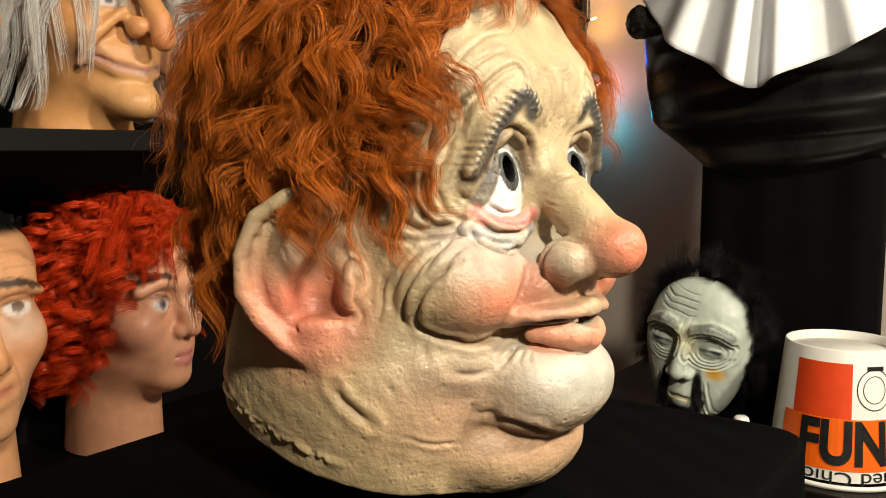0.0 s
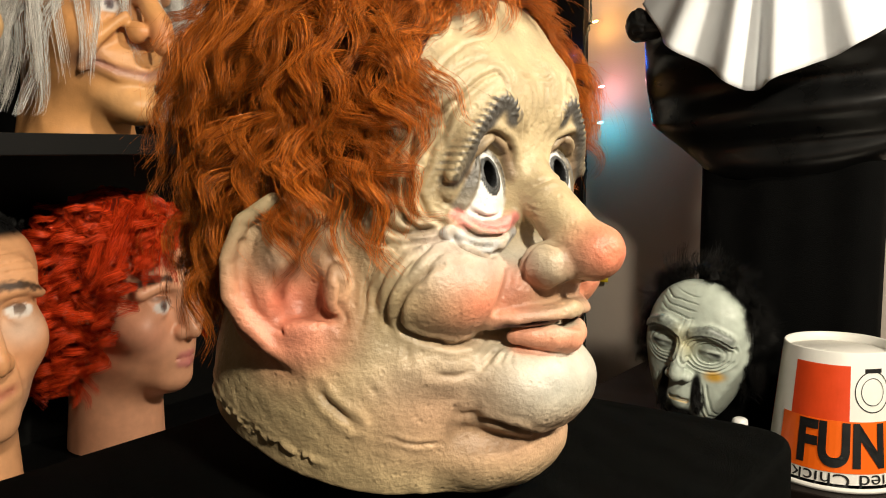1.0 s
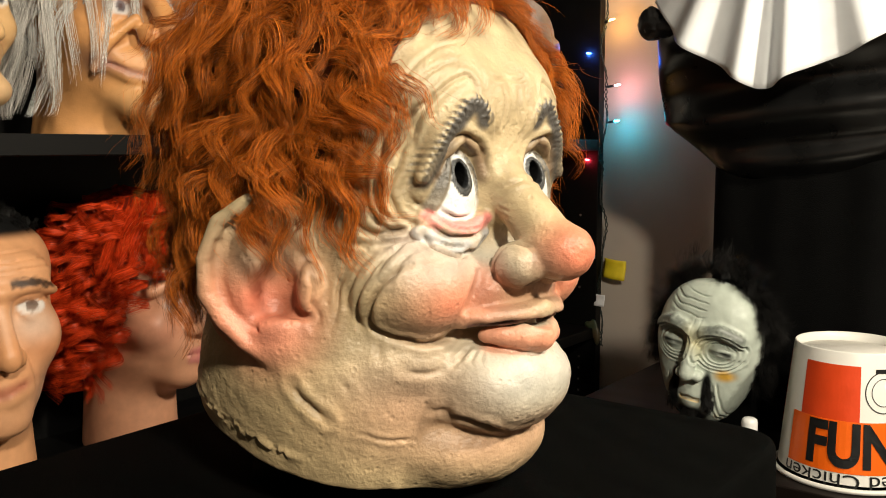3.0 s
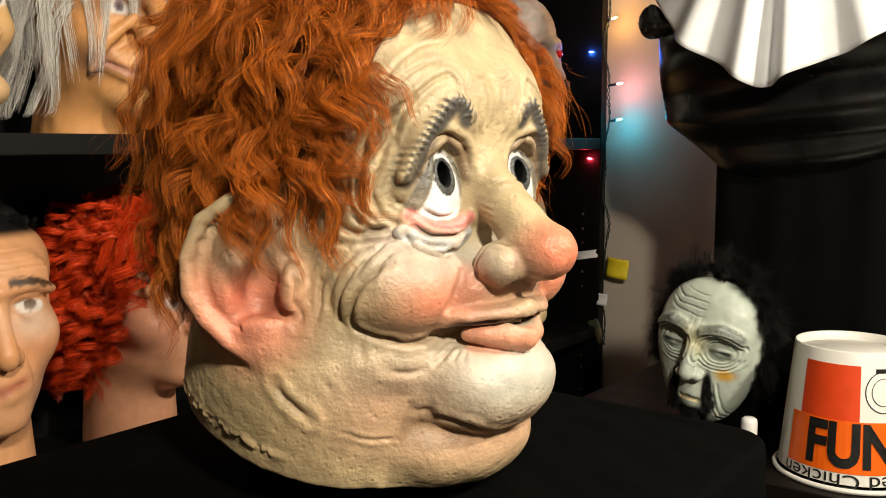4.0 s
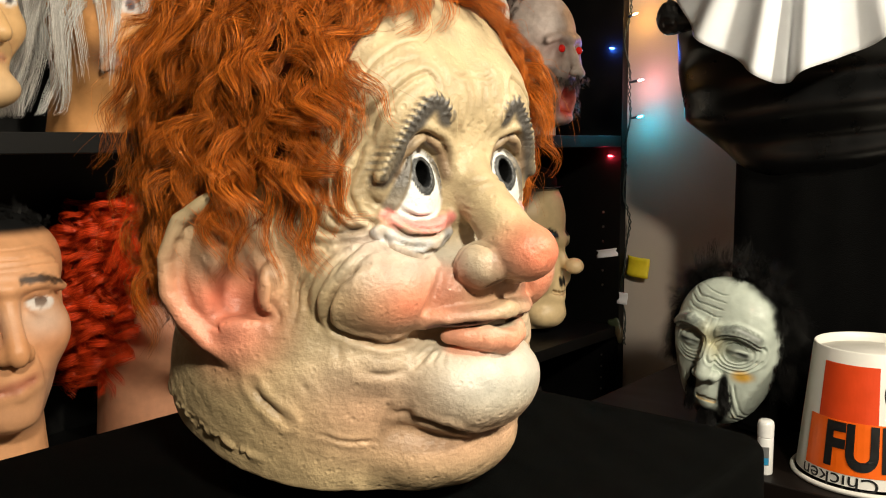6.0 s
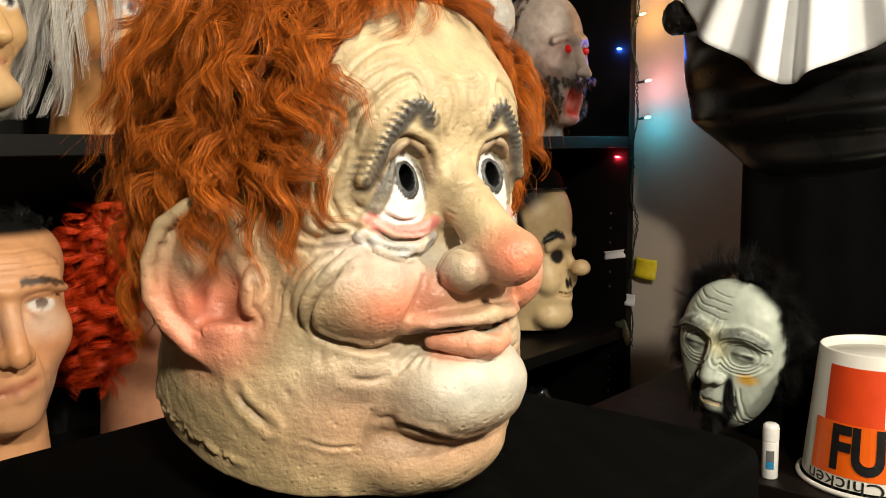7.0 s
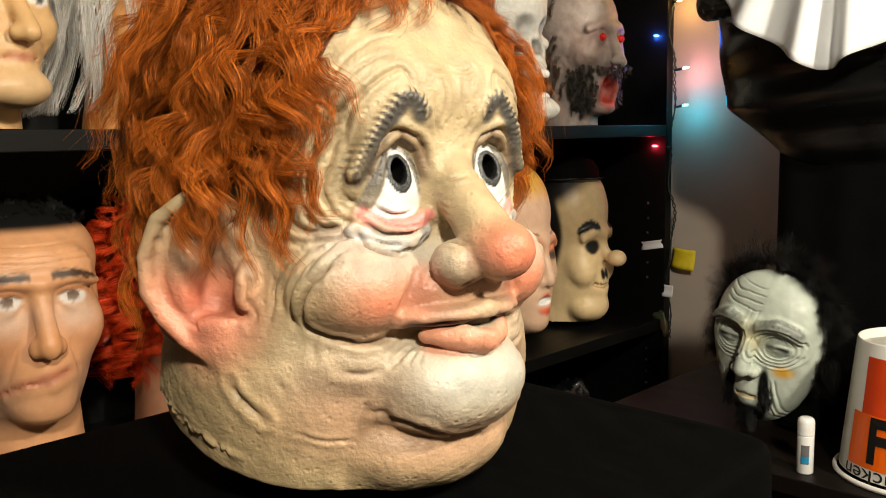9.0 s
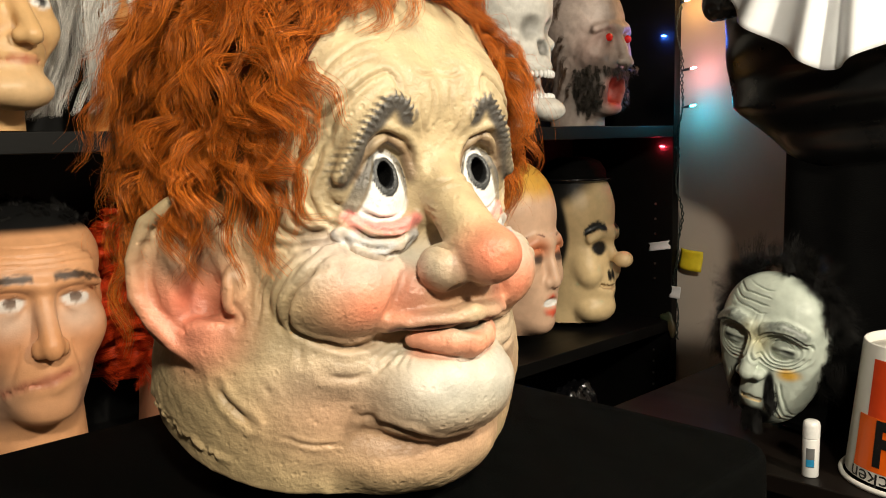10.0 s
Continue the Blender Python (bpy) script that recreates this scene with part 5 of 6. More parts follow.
zf.matrix_local = pose(0, 0, 0.21, 0, 0, 0)
M_REDEYE = mat("red_glass_eye", (0.75, 0.01, 0.006), 0.15, 0.1, 60, 0.02, 300, coat=0.6)
for sy in (-1, 1):
    bm = bmesh.new()
    bmesh.ops.create_uvsphere(bm, u_segments=16, v_segments=10, radius=0.0095)
    part("eye", bm, M_REDEYE, zf, "glossy red eye", True, pose(0.078 * S, 0.031 * S * sy, 0.001))
g = np.random.default_rng(5)
P0, D0 = pick(V * S, N, (V[:, 0] > 1.0) & (V[:, 2] < -5.2) & (V[:, 2] > -13.5) & (N[:, 0] > -0.2) & ~((np.abs(V[:, 1]) < 3.4) & (V[:, 2] < -6.6)), 170, 21, 0.5)
fall = np.stack([0.3 * D0[:, 0], 0.35 * D0[:, 1], -1.0 + 0 * D0[:, 0]], 1)
HV, HQ = strands(P0, D0, fall, 3.2, n=30, pts=7, width=0.5, curl=0.3, rad=0.024, seed=22, fuzz=0.25, sides=2)
HV[:, 2] = np.maximum(HV[:, 2], -20.8)
ob = add_hair("beard", zo, HV, HQ, M_BEARD, "matted dark grey beard")
ob.matrix_local = pose(0, 0, 0.21)
P0, D0 = pick(V * S, N, (V[:, 0] < 0.5) & (V[:, 2] > -9) & (np.abs(V[:, 1]) > 3), 80, 23, 1.1)
fall = np.stack([-0.1 + 0 * D0[:, 0], 0.3 * D0[:, 1], -1.0 + 0 * D0[:, 0]], 1)
HV, HQ = strands(P0, D0, fall, 7.5, n=34, pts=8, width=0.8, curl=0.4, rad=0.024, seed=24, fuzz=0.3, sides=2)
HV[:, 2] = np.maximum(HV[:, 2], -20.8)
ob = add_hair("hair", zo, HV, HQ, M_BROWN_HAIR, "stringy dark brown hair")
ob.matrix_local = pose(0, 0, 0.21)

# blonde woman's mask and moustached man's mask on the lower shelf
wo_ops = head_base(9, 5.0) + small_nose(0.7) + [
    tube([(6.3, 2.9, -5.9), (7.9, 1.2, -5.4), (8.1, 0, -5.5)], 0.42, 0.35), tube([(6.3, 2.8, -6.3), (7.8, 1.2, -7.6), (8.0, 0, -7.8)], 0.5, 0.35),
    ball((8.6, 0, -6.4), (1.3, 2.2, 0.75), k=0.2, sub=True), ball((6.0, 0, -6.4), (1.7, 2.4, 0.9), k=0.1), ball((-1.5, 0, 6.0), (9.2, 8.2, 7.8), k=0.4),
    cut((-1, 0, 0), 4.0),
]
one_mesh("woman_mask", wo_ops, (-6, -10.5, -11.5), (13, 10.5, 15), 0.34, (0.62, 0.40, 0.27),
         [spot((7.3, 3.3, 1.4), (2.4, 2.5, 1.5), (0.56, 0.16, 0.06), 0.85, 1.0), spot((7.6, 3.1, 0.0), (1.6, 1.6, 0.7), (0.02, 0.02, 0.02), 0.9, 1.2),
          stroke([(5.2, 5.4, 2.4), (7.2, 4.0, 3.8), (8.0, 1.9, 3.2)], 0.15, (0.10, 0.03, 0.02), 0.9, 0.12),
          stroke([(6.3, 2.9, -6.0), (7.9, 1.2, -5.4), (8.3, 0, -5.5)], 0.4, (0.66, 0.10, 0.05), 0.95, 0.2), stroke([(6.3, 2.8, -6.2), (7.9, 1.2, -7.6), (8.3, 0, -7.8)], 0.5, (0.66, 0.10, 0.05), 0.95, 0.2),
          spot((7.6, 0, -6.45), (1.3, 2.2, 0.55), (0.78, 0.77, 0.74), 1.0, 4.0, sym=False),
          spot((-2.0, 0, 10.5), (9.5, 9.5, 6.3), (0.62, 0.33, 0.055), 1.0, 5.0, sym=False), spot((-3, 7.5, 2), (5.0, 3.4, 8), (0.60, 0.31, 0.05), 1.0, 4.0)],
         M_LATEX_S, on_shelf(-0.130, -0.515, 1.030, 2), "pale rubber mask of a smiling blonde woman", "mask", (1.25, 1.25, 1.62))

cl_ops = head_base(10.5, 5.4)[:5] + head_base()[9:] + [
    ball((9.0, 3.0, 0.1), (2.0, 1.9, 1.1), k=0.5, sub=True),
    tube([(7.2, 0, 1.0), (8.6, 0, -1.2)], 0.8, 0.9, 1.0, sym=False), ball((10.9, 0, -1.7), (2.1, 1.8, 1.3), k=0.4),
    ball((5.4, 4.0, -4.0), (2.4, 2.6, 2.0), k=0.8), ball((4.2, 0, -9.6), (4.2, 5.2, 2.5), k=0.8),
    tube([(5.6, 4.0, -4.6), (7.4, 2.4, -5.9), (8.3, 0, -6.3)], 0.4, 0.25, sub=True), tube([(6.0, 3.4, -5.8), (7.4, 2.0, -6.8), (8.0, 0, -7.1)], 0.45, 0.5),
    ball((-1.5, 0, 5.5), (9.4, 8.2, 8.0), k=0.4), cut((-1, 0, 0), 5.0),
]
ob, V, N = one_mesh("moustached_man_mask", cl_ops, (-7, -10.5, -12.2), (13, 10.5, 14.5), 0.34, (0.62, 0.46, 0.25),
         [spot((7.6, 3.1, 0.1), (3.0, 1.8, 1.15), BLACK, 1.0, 3.0), stroke([(5.4, 5.2, 2.6), (7.0, 4.2, 3.7), (7.9, 2.4, 3.3)], 0.75, BLACK, 1.0, 0.2, 0.2),
          spot((8.3, 0.7, -4.3), (1.4, 0.7, 0.9), BLACK, 1.0, 2.5), spot((-3.6, 0, 10.0), (9.4, 11, 6.0), BLACK, 1.0, 5.0, sym=False), spot((-1.5, 7.5, 3.0), (3.4, 3.2, 6.0), BLACK, 1.0, 4.0), spot((-3.2, 7.0, 2.0), (5.0, 3.4, 6.4), BLACK, 1.0, 4.0),
          stroke([(5.8, 3.8, -4.7), (7.6, 2.4, -6.0), (8.3, 0, -6.4)], 0.25, (0.30, 0.15, 0.08), 0.8, 0.2), spot((10.6, 0, -1.7), (1.6, 1.6, 1.4), (0.66, 0.42, 0.23), 0.6, 0.5, sym=False)],
         M_LATEX_S, on_shelf(-0.148, -0.245, 1.024, 5), "cream rubber mask of a moustached man with round nose", "mask", (1.2, 1.2, 1.62))
hat = thing("bowler_hat", on_shelf(-0.160, -0.245, 1.024 + 0.152, 12, 0, 0), "small shiny black bowler hat on the moustached mask", "hat")
part("brim", lathe([(0.0, 0.010), (0.085, 0.010), (0.098, 0.016), (0.101, 0.021), (0.098, 0.022), (0.085, 0.016), (0.0, 0.016)], 40), M_GLOSSB, hat, "", True)
part("crown", lathe([(0.082, 0.016), (0.080, 0.040), (0.066, 0.062), (0.04, 0.072), (0.0, 0.075)], 40), M_VELVET, hat, "", True)

# crumpled glossy bag on the bottom shelf
bg_ops = [ball((0, 0, 3.2), (5.5, 7.0, 3.4)), ball((2, 4, 4.5), (3, 3.2, 2.6), k=1.0), ball((-1, -4.4, 4.0), (3.4, 3.2, 2.8), k=1.0)]
one_mesh("plastic_bag", bg_ops, (-8, -10, -0.8), (8, 10, 9), 0.4, BLACK, [], M_GLOSSB, on_shelf(-0.09, -0.36, 0.452, 20), "crumpled glossy black plastic bag on the shelf", "bag", (1.2, 1.0, 3.3),
         lambda V: 0.5 * np.abs(vnoise(V, 0.7)) + 0.3 * np.abs(vnoise(V, 1.5)))

# ---------------------------------------------------------------- grey ghoul mask on the desk
gh_ops = [
    ball((0, 0, 0.2), (6.2, 9.5, 11.0), n=2.3), ball((1.0, 0, -7.5), (5.0, 6.2, 7.0), k=3),
    tube([(4.6, 7.2, 3.0), (6.4, 4.2, 4.6), (6.6, 1.4, 3.6)], 0.9, 1.2),
    ball((7.2, 4.2, 0.8), (2.6, 3.0, 1.8), k=1.4, sub=True), ball((4.0, 4.2, 0.6), (2.0, 2.6, 1.6), k=0.4),
    tube([(5.6, 6.2, 0.3), (6.1, 4.2, 0.45), (5.9, 2.3, 0.3)], 0.28, 0.2, sub=True),
    tube([(5.2, 0, 4.0), (7.2, 0, 0.0), (8.4, 0, -3.6)], 0.9, 1.3, 1.3, sym=False), ball((7.2, 1.5, -4.0), (1.2, 1.0, 0.9), k=0.5), ball((7.6, 0.8, -4.9), (0.8, 0.5, 0.5), k=0.3, sub=True),
    ball((5.2, 0, -8.0), (1.8, 2.2, 3.0), k=0.8, sym=False), tube([(6.3, 1.5, -8.6), (6.9, 0, -8.4)], 0.35, 0.3, sub=True),
    tube([(5.4, 2.6, -4.0), (4.8, 4.2, -7.5), (3.6, 4.2, -11.0)], 0.5, 0.8), cut((-1, 0, 0), 1.5),
]


def ghoul_relief(V):
    x, y, z = V.T
    ay = np.abs(y)
    w = 0.25 * vnoise(V, 0.5)
    e = np.exp
    d = -0.34 * e(-(np.sin(2.7 * (z - 0.12 * y * y * 0.2) + w * 3) / 0.3) ** 2) * step(z, 5.2, 6.0) * step(-z, -10, -9) * step(-np.abs(y + 2.5), -4, -2.5)
    rho = np.sqrt((ay - 4.2) ** 2 + ((z - 0.5) * 1.3) ** 2) + w
    for r in (2.0, 2.7, 3.4, 4.1):
        d -= 0.36 * e(-((rho - r) / 0.17) ** 2) * step(np.abs(z - 0.5), 0.6, 1.2)
        d += 0.14 * e(-((rho - r - 0.35) / 0.22) ** 2)
    d -= 0.08 * e(-((ay - 0.6) / 0.15) ** 2) * step(z, 2.5, 3.5) * step(-z, -6.5, -5.5)
    for k in range(3):
        d -= 0.26 * e(-((ay - 3.4 - 0.8 * k + 0.2 * (z + 8) + w) / 0.18) ** 2) * step(-z, 4.5, 6)
    return d


GH = pose(0.492, 1.665, 0.934, 0, 0, -131) @ pose(0, 0, 0, -7, 5, 0)
gh = thing("ghoul_mask", GH, "pale grey-green wrinkled ghoul mask with black fur trim", "mask")
V, Q = sculpt(gh_ops, (-2.5, -11, -16.5), (11, 11, 15), 0.17)
N = vert_normals(V, Q)
YEL = (0.62, 0.34, 0.03)
C = spray(V, (0.47, 0.52, 0.45), [
    spot((5.0, 5.0, 2.6), (2.5, 3.6, 0.9), (0.20, 0.23, 0.20), 0.5, 0.5), stroke([(5.0, 7.6, 3.4), (6.6, 4.4, 5.0), (7.0, 1.6, 3.8)], 0.85, (0.09, 0.10, 0.09), 0.8, 0.5, 0.3),
    stroke([(5.6, 6.0, 0.4), (6.4, 4.2, 0.5), (5.9, 2.5, 0.4)], 0.5, (0.03, 0.033, 0.03), 0.95, 0.25),
    spot((5.2, 5.6, -3.4), (2.6, 1.5, 0.9), YEL, 0.95, 0.9, sym=False),
    spot((6.6, 1.0, 1.6), (1.5, 1.2, 2.0), (0.50, 0.42, 0.16), 0.55, 0.5), spot((8, 1.0, -4.9), (1.2, 0.7, 0.6), (0.02, 0.02, 0.02), 0.9, 1.2),
    stroke([(6.4, 1.6, -8.7), (7.0, 0, -8.5)], 0.35, YEL, 0.9, 0.2), stroke([(4.6, 4.0, -9.0), (3.8, 4.2, -11.5)], 0.3, YEL, 0.7, 0.3),
    spot((5.5, 2.9, -6.4), (2.2, 0.9, 3.4), (0.006, 0.006, 0.006), 1.0, 2.5), spot((4.6, 0, -12.2), (3.4, 3.0, 2.4), (0.006, 0.006, 0.006), 1.0, 2.0, sym=False),
])
gf = new("face", paint_mesh("face", (V + N * (ghoul_relief(V) + 0.05 * vnoise(V, 1.2))[:, None]) * np.array([1.05, 1.08, 1.1]), Q, C, M_LATEX_S))
gf.parent = gh
g = np.random.default_rng(31)
an = g.uniform(-0.5, 3.64, 260)
P0 = np.stack([g.uniform(-2.5, 1.0, 260), 10.2 * np.cos(an), 1.0 + 12.6 * np.sin(an)], 1)
D0 = np.stack([0.1 + 0 * an, np.cos(an), np.sin(an)], 1)
fall = D0 * 0.8 + np.array([-0.3, 0, -0.7]) + g.normal(0, 0.35, D0.shape)
HV, HQ = strands(P0, D0, fall, 6.0, n=46, pts=7, width=1.4, curl=0.5, turns=1.0, rad=0.022, seed=32, taper=0.2, fuzz=0.5, sides=2)
add_hair("fur_trim", gh, HV, HQ, M_BLACK_HAIR, "tangled black fur round the mask")
an = g.uniform(-1, 1, 170)
P0 = np.stack([5.2 + 0 * an, np.where(np.abs(an) > 0.3, 2.9 * np.sign(an), 3.0 * an), np.where(np.abs(an) > 0.3, g.uniform(-9.5, -4.6, 170), g.uniform(-13.5, -11, 170))], 1)
D0 = np.tile(np.array([1.0, 0, 0]), (170, 1))
fall = np.stack([0.15 + 0 * an, 0.25 * np.sign(an), -1 + 0 * an], 1) + g.normal(0, 0.15, D0.shape)
HV, HQ = strands(P0, D0, fall, 4.5, n=40, pts=8, width=0.6, curl=0.2, rad=0.022, seed=33, taper=0.4, fuzz=0.2, sides=2)
add_hair("moustache", gh, HV, HQ, M_BLACK_HAIR, "drooping black moustache and beard")
# block that carries it
st = thing("mask_stand", GH @ pose(-0.03, 0, 0), "black support block behind the ghoul mask", "stand")
part("block", box((-0.06, -0.085, -0.186), (0.0, 0.085, 0.09), 0.02), M_VELVET, st)

# ---------------------------------------------------------------- paper bucket, upside down
BK = pose(0.690, 1.505, DESK, 0, 0, -114.4)
bucket = thing("paper_bucket", BK, "upturned white paper bucket with orange stripes and sticker", "bucket")
BH, R0, R1 = 0.229, 0.112, 0.090


def br(z, out=0.0):
    return R0 + (R1 - R0) * z / BH + out


part("wall", lathe([(br(0.012), 0.012), (br(BH - 0.002), BH - 0.002), (R1 - 0.001, BH), (R1 - 0.003, BH - 0.001), (R1 - 0.0036, BH - 0.016), (R1 - 0.0036, BH - 0.018)], 72), M_CARD, bucket, "", True)
part("rolled_rim", lathe([(R0 + 0.005 + 0.004 * math.cos(a), 0.0045 + 0.0045 * math.sin(a)) for a in [k * math.pi / 6 for k in range(13)]], 72), M_CARD, bucket, "white rolled paper rim", True)
part("base_disc", lathe([(0.0, BH - 0.016), (R1 - 0.004, BH - 0.016), (R1 - 0.004, BH - 0.018), (0.0, BH - 0.018)], 72), M_CARD, bucket, "", True)


def wrap_patch(a0, a1, z0, z1, out, n=20):
    bm = bmesh.new()
    for i in range(n + 1):
        a = radians(a0 + (a1 - a0) * i / n)
        for z in (z0, z1):
            for o in (0.0002, out):
                bm.verts.new((br(z, o) * math.cos(a), br(z, o) * math.sin(a), z))
    bm.verts.ensure_lookup_table()
    v = bm.verts
    for i in range(n):
        p, q = 4 * i, 4 * (i + 1)
        bm.faces.new((v[p + 1], v[q + 1], v[q + 3], v[p + 3]))
        bm.faces.new((v[p], v[p + 1], v[p + 3], v[p + 2])) if i == 0 else None
        bm.faces.new((v[q], v[q + 2], v[q + 3], v[q + 1])) if i == n - 1 else None
        bm.faces.new((v[p + 2], v[p + 3], v[q + 3], v[q + 2]))
        bm.faces.new((v[p], v[q], v[q + 1], v[p + 1]))
    return bm


def wrap_text(text, size, a_mid, z_mid, out, flip=False, width=None, bold=0.0):
    """Raised print bent round the bucket. a_mid in degrees; flip turns it upside down."""
    cu = bpy.data.curves.new("print", "FONT")
    cu.body, cu.size, cu.align_x, cu.align_y, cu.offset = text, size, "CENTER", "CENTER", bold
    cu.extrude = 0.0001
    tmp = new("print", cu)
    me = bpy.data.meshes.new_from_object(tmp.evaluated_get(bpy.context.evaluated_depsgraph_get()))
    bpy.data.objects.remove(tmp)
    bpy.data.curves.remove(cu)
    bm = bmesh.new()
    bm.from_mesh(me)
    bpy.data.meshes.remove(me)
    bmesh.ops.subdivide_edges(bm, edges=[e for e in bm.edges if e.calc_length() > size * 0.2], cuts=3)
    xs = [v.co.x for v in bm.verts]
    k = 1.0 if width is None else width / (max(xs) - min(xs))
    for v in bm.verts:
        x, y, d = v.co.x * k, v.co.y, v.co.z
        if flip:
            x, y = -x, -y
        z = z_mid + y
        a = radians(a_mid) + x / br(z_mid)
        v.co = (br(z, out + d) * math.cos(a), br(z, out + d) * math.sin(a), z)
    return bm


part("stripe", wrap_patch(-43, 12, 0.075, BH - 0.022, 0.0005), M_STRIPE, bucket, "red-orange printed stripe")
part("stripe", wrap_patch(64, 110, 0.075, BH - 0.022, 0.0005), M_STRIPE, bucket, "red-orange printed stripe")
part("stripe", wrap_patch(-130, -88, 0.075, BH - 0.022, 0.0005), M_STRIPE, bucket, "red-orange printed stripe")
stk = part("sticker", wrap_patch(-53, 55, 0.031, 0.116, 0.0010), M_STICKER, bucket, "bright orange label stuck on the bucket")
part("lettering", wrap_text("FUN", 0.098, 6, 0.073, 0.0022, width=0.138, bold=0.0035), M_INK, stk, "heavy black capitals FUN")
part("lettering", wrap_text("Fried Chicken", 0.033, 4, 0.019, 0.0010, True, width=0.225), M_INK, bucket, "black upside-down print")
# round emblem, drawn as plain rings and bars
for r, w in ((0.030, 0.0016), (0.020, 0.0012)):
    bm = bmesh.new()
    zc, ac = 0.165, radians(34)
    for i in range(40):
        for rr in (r - w, r):
            t = 2 * math.pi * i / 40
            z = zc + rr * math.sin(t) * 1.15
            a = ac + rr * math.cos(t) / br(zc)
            bm.verts.new((br(z, 0.0006) * math.cos(a), br(z, 0.0006) * math.sin(a), z))
    bm.verts.ensure_lookup_table()
    for i in range(40):
        j = (i + 1) % 40
        bm.faces.new((bm.verts[2 * i], bm.verts[2 * i + 1], bm.verts[2 * j + 1], bm.verts[2 * j]))
    part("emblem_ring", bm, M_INK, bucket)
part("emblem_bar", wrap_patch(26, 44, 0.196, 0.203, 0.0007), M_INK, bucket)

# glue stick
gs = thing("glue_stick", pose(0.520, 1.498, DESK, 0, 0, -105), "white glue stick with a small blue label", "glue stick")
part("barrel", lathe([(0.0, 0.0), (0.0125, 0.0), (0.0135, 0.002), (0.0135, 0.063), (0.013, 0.065), (0.0, 0.065)], 28), M_WHITE_PL, gs, "", True)
part("cap", lathe([(0.0138, 0.066), (0.0138, 0.086), (0.0125, 0.092), (0.009, 0.0945), (0.0, 0.095)], 28), M_WHITE_PL, gs, "", True)
part("label", lathe([(0.0137, 0.018), (0.0139, 0.018), (0.0139, 0.050), (0.0137, 0.050)], 10, a0=-28, a1=28), M_GREYINK, gs, "grey printed label")
part("label", lathe([(0.0139, 0.019), (0.0141, 0.019), (0.0141, 0.031), (0.0139, 0.031)], 10, a0=-26, a1=26), M_BLUEPR, gs, "blue printed label")

# ---------------------------------------------------------------- hanging costume
cost = thing("hanging_costume", ROOM @ pose(0.56, -0.40, 0), "black satin costume with a white pleated collar, hung up", "costume")


def sheet(f, nu, nv):
    V = [f(i / nu, j / nv) for j in range(nv + 1) for i in range(nu + 1)]
    Q = [(j * (nu + 1) + i, j * (nu + 1) + i + 1, (j + 1) * (nu + 1) + i + 1, (j + 1) * (nu + 1) + i) for j in range(nv) for i in range(nu)]
    return V, Q


def collar(u, v):
    s = 2 * u - 1
    a = 0.036 + s * (0.125 + 0.115 * v)
    low = 1.412 + 0.105 * abs(s) ** 1.7 + (0.01 * s if s > 0 else 0.07 * -s) - 0.006 * math.sin(9 * s + 1)
    z = 1.74 + (low - 1.74) * v
    fold = (0.006 + 0.016 * v) * math.sin(11 * s + 2.2 * math.sin(2.5 * s) + 0.6) + 0.006 * v * math.sin(23 * s)
    return (a, -0.125 - 0.07 * v * (1 - 0.6 * s * s) + 0.05 * s * s + fold, z)


def cape(u, v):
    t = -0.2 + 1.4 * u
    ang = math.pi * t
    bulge = math.sin(math.pi * min(1, 0.18 + 0.82 * v)) ** 0.7
    rx, ry = 0.17 + 0.045 * bulge, 0.055 + 0.05 * bulge
    z = 1.76 - 0.50 * v - 0.02 * math.sin(ang)
    k = 1 + 0.22 * math.sin(20 * v * v + 5 * t) * v + 0.08 * math.sin(30 * v + 11 * t + 2 * math.sin(6 * t))
    tuck = 1 - 0.45 * max(0, v - 0.80) / 0.2
    wide = 1.2 if math.cos(ang) > 0 else 1.75
    return (0.03 - rx * wide * math.cos(ang) * tuck, -ry * math.sin(ang) * k * tuck, z)


def robe(u, v):
    ang = 2 * math.pi * u
    z = 1.50 + (DESK + 0.004 - 1.50) * v
    k = 1 + 0.05 * math.sin(7 * ang + 1.5 * v) + 0.03 * math.sin(13 * ang)
    c, s = math.cos(ang), math.sin(ang)
    sq = (abs(c) ** 4 + abs(s) ** 4) ** -0.25
    return (0.072 + 0.172 * c * sq, 0.02 + 0.055 * s * sq * k, z)


part("robe", sheet(robe, 120, 30), M_VELVET, cost, "matt black hanging robe", True)
ob = part("cape", sheet(cape, 120, 70), M_SATIN, cost, "shiny black satin cape", True)
ob.modifiers.new("thick", "SOLIDIFY").thickness = 0.002
ob = part("collar", sheet(collar, 140, 30), M_WHITE_CLOTH, cost, "white pleated cloth collar", True)
ob.modifiers.new("thick", "SOLIDIFY").thickness = 0.002
kn_ops = [ball((0, 0, 0), (2.0, 1.6, 2.6)), ball((1.4, -0.3, -0.9), (1.8, 1.3, 1.5), k=0.5), ball((3.2, -0.3, -1.0), (1.8, 1.2, 0.9), k=0.6)]
V, Q = sculpt(kn_ops, (-4, -4, -4), (6, 4, 4), 0.2)
N = vert_normals(V, Q)
V = V + N * (0.35 * np.abs(vnoise(V, 0.9)) + 0.1 * vnoise(V, 2.5))[:, None]
kn = new("knotted_end", array_mesh("knotted_end", V / 100, Q, M_SATIN))
kn.parent = cost
kn.matrix_local = pose(-0.212, -0.085, 1.552) @ Matrix.Diagonal((1.25, 1.25, 1.25, 1))
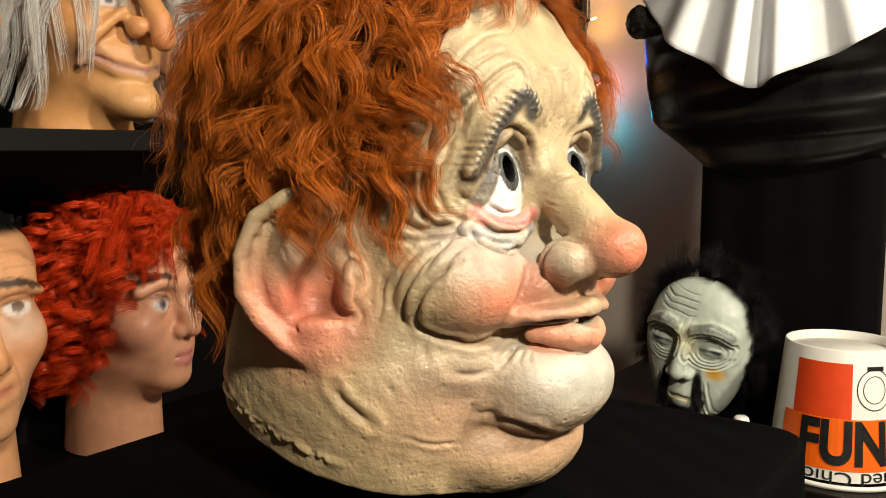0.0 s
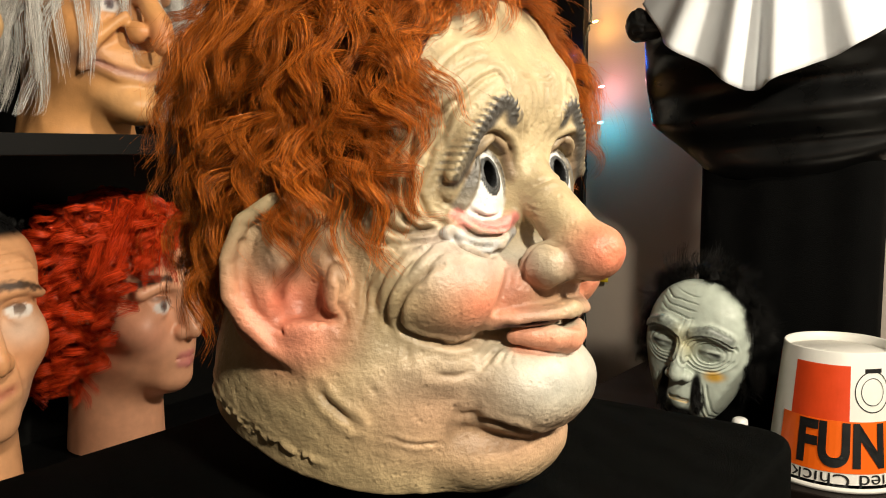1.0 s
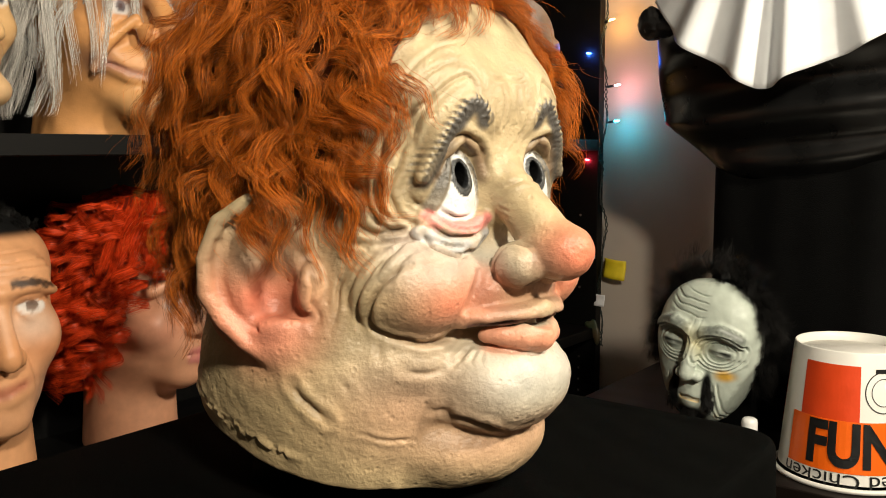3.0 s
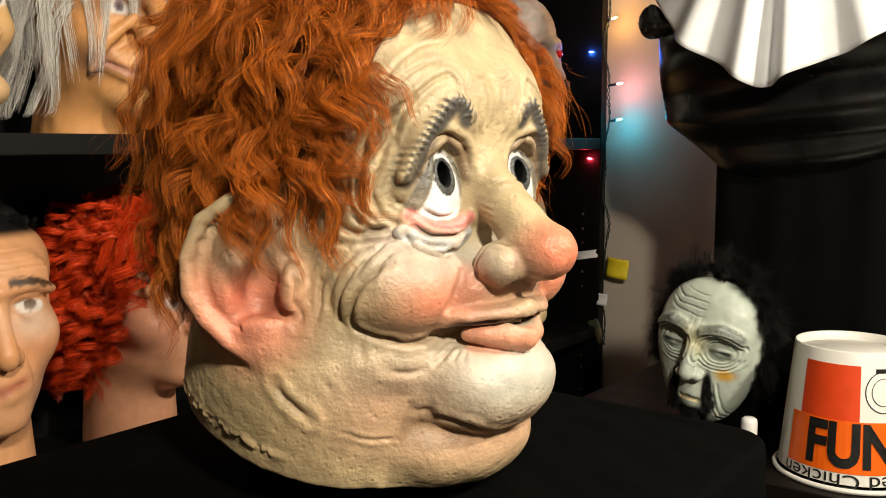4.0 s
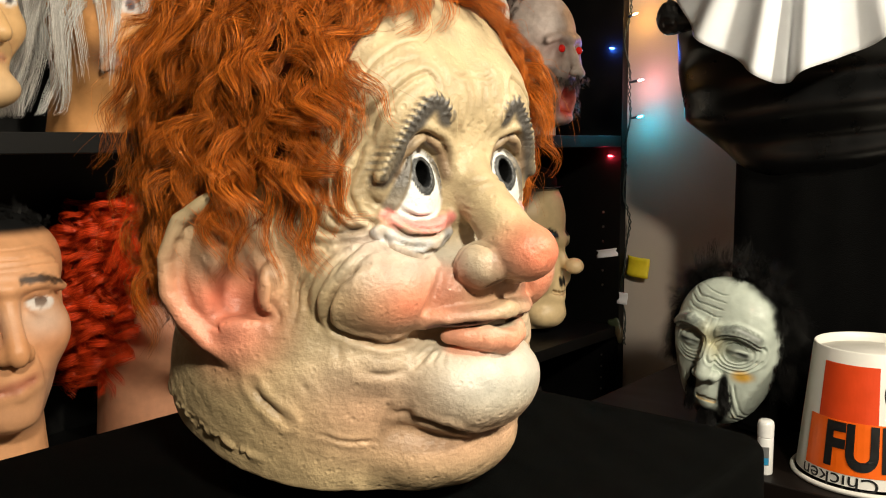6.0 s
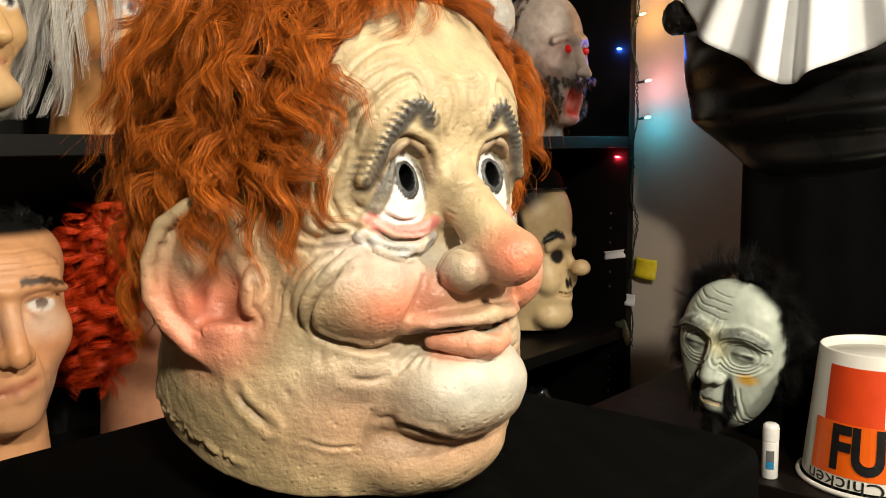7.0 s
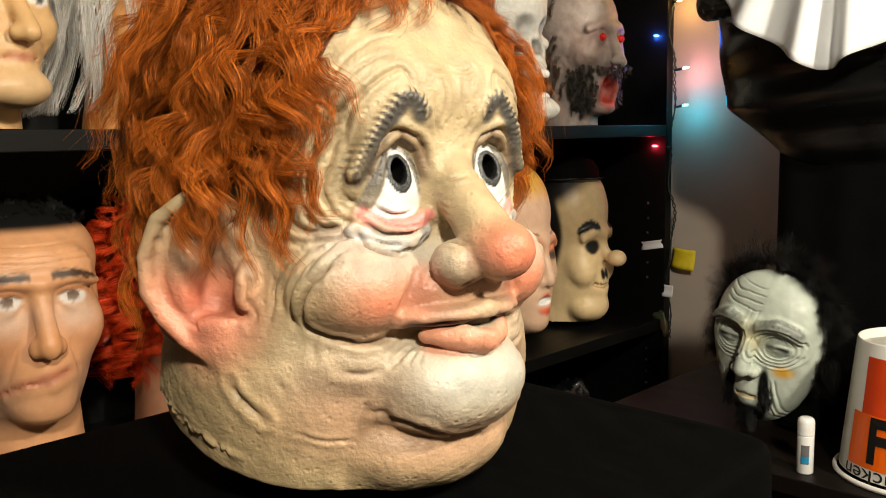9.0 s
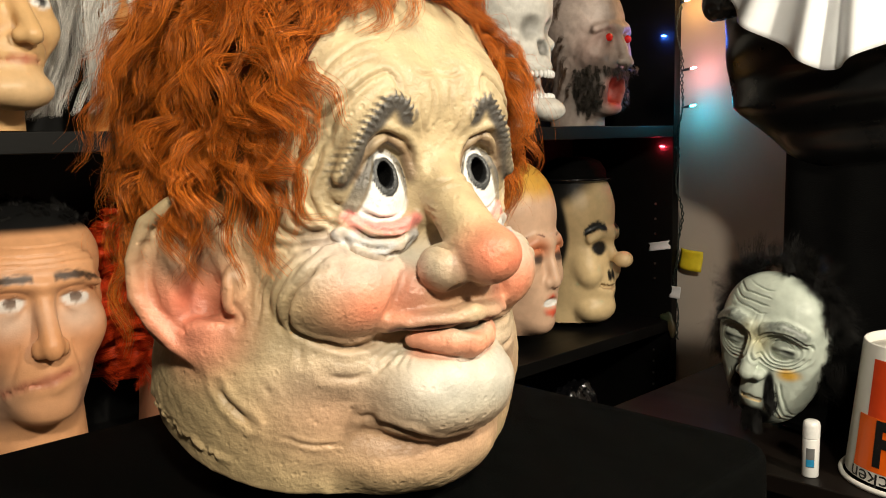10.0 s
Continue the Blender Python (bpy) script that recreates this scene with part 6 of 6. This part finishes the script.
part("hanger_hook", tubes(np.array([[(0.03 + 0.02 * math.sin(a), 0.0, 1.80 + 0.02 * (1 - math.cos(a))) for a in np.linspace(-1.2, 3.6, 16)]]), np.full((1, 16), 0.002), 6), M_CHROME, cost, "", True)

# ---------------------------------------------------------------- string of coloured bulbs on the corner
ls = thing("light_string", ROOM @ pose(0, 0, 0), "string of small coloured bulbs on dark green wire", "string lights")
BULBS = [(0.031, 1.636, (1.0, 0.50, 0.13), 1), (-0.030, 1.553, (0.03, 0.16, 1.0), -1), (0.050, 1.466, (1.0, 0.36, 0.42), 1), (0.050, 1.372, (0.0, 0.68, 1.0), 1), (-0.030, 1.269, (1.0, 0.03, 0.06), -1), (0.045, 1.77, (1.0, 0.45, 0.1), 1)]
n = 70
zz = np.linspace(2.05, 0.76, n)
wire = np.stack([0.012 + 0.008 * np.sin(zz * 19) + 0.004 * np.sin(zz * 47), -0.022 + 0.004 * np.sin(zz * 31), zz], 1)
wire2 = wire + np.stack([0.0035 * np.sin(zz * 150), 0.0035 * np.cos(zz * 150), 0 * zz], 1)
wire3 = wire - np.stack([0.0035 * np.sin(zz * 150), 0.0035 * np.cos(zz * 150), 0 * zz], 1)
for w in (wire2, wire3):
    part("wire", tubes(w[None], np.full((1, n), 0.0017), 6), M_WIRE, ls, "", True)
for a, z, col, sd in BULBS:
    x0 = 0.012 + 0.008 * math.sin(z * 19)
    d = (a - x0)
    q = Vector((d, -0.004, 0.004)).to_track_quat("Z", "Y").to_matrix().to_4x4()
    base = Matrix.Translation((x0, -0.024, z - 0.002)) @ q
    L = abs(d)
    s = part("socket", lathe([(0.0, 0.0), (0.0032, 0.001), (0.0036, L - 0.008), (0.0030, L - 0.006), (0.0, L - 0.006)], 12), M_WIRE, ls, "", True, base)
    part("bulb", lathe([(0.0024, L - 0.006), (0.0030, L - 0.001), (0.0030, L + 0.005), (0.0018, L + 0.010), (0.0, L + 0.013)], 12), glow("lit_bulb", [min(1, 0.12 + 0.9 * c) for c in col], 9), s, "glowing coloured bulb", True)
    lamp("bulb_light", "POINT", 0.42, col, ROOM @ pose(a + 0.006 * sd, -0.034, z), 0.006)

# price tags and a scrap at the shelf's corner
def tag_card(name, m, w, h, material, label, curl=0.1):
    ob = part(name, sheet(lambda u, v: ((u - 0.5) * w, curl * w * (u - 0.5) ** 2 + 0.002 * math.sin(5 * v), (0.5 - v) * h), 10, 6), material, None, "", True)
    ob.matrix_world = ROOM @ m
    ob.modifiers.new("thick", "SOLIDIFY").thickness = 0.0006
    return tagged(ob, label, "tag")


tag_card("paper_tag", pose(-0.038, -0.036, 1.008, 0, -10, 0), 0.066, 0.022, M_PAPER, "narrow white paper tag stuck to the shelf edge", 0.4)
yt = tag_card("sticky_note", pose(0.040, -0.012, 0.974, 0, 4, -8), 0.070, 0.054, M_YELLOW, "bright yellow sticky note on the shelf corner", 0.5)
tag_card("paper_tag", pose(0.010, -0.030, 0.888, 0, 2, 0), 0.030, 0.032, M_PAPER, "small white square paper tag on the shelf corner", 0.2)
ol_ops = [ball((0, 0, 0), (1.4, 0.5, 2.6)), ball((1.2, -0.2, -2.2), (0.8, 0.5, 2.2), k=0.5), ball((-1.4, 0, 1.0), (1.2, 0.5, 0.9), k=0.5)]
one_mesh("leaf_sprig", ol_ops, (-4, -2, -6), (4, 2, 4), 0.2, (0.03, 0.04, 0.02), [spot((1, 0, -2), (1.4, 1, 2), (0.10, 0.06, 0.03), 0.8, 1, sym=False)], M_LATEX_S, ROOM @ pose(-0.002, -0.04, 0.81), "dark olive artificial leaf sprig on the shelf corner", "leaf")

# ceiling lamps that light the room, out of view; the SIDE one is added fill
for at in (KEY, SIDE):
    cl_ = thing("ceiling_lamp", pose(at[0], at[1], 2.45), "unseen white round ceiling lamp with a shallow shade", "lamp", "ceiling lamps")
    part("canopy", lathe([(0.0, 0.0), (0.07, 0.0), (0.07, -0.02), (0.02, -0.03), (0.012, -0.06), (0.0, -0.06)], 32), M_WHITE_PL, cl_, "", True)
    part("shade", lathe([(0.012, -0.05), (0.10, -0.07), (0.15, -0.11), (0.148, -0.112), (0.10, -0.075), (0.012, -0.055)], 40), M_WHITE_PL, cl_, "", True)
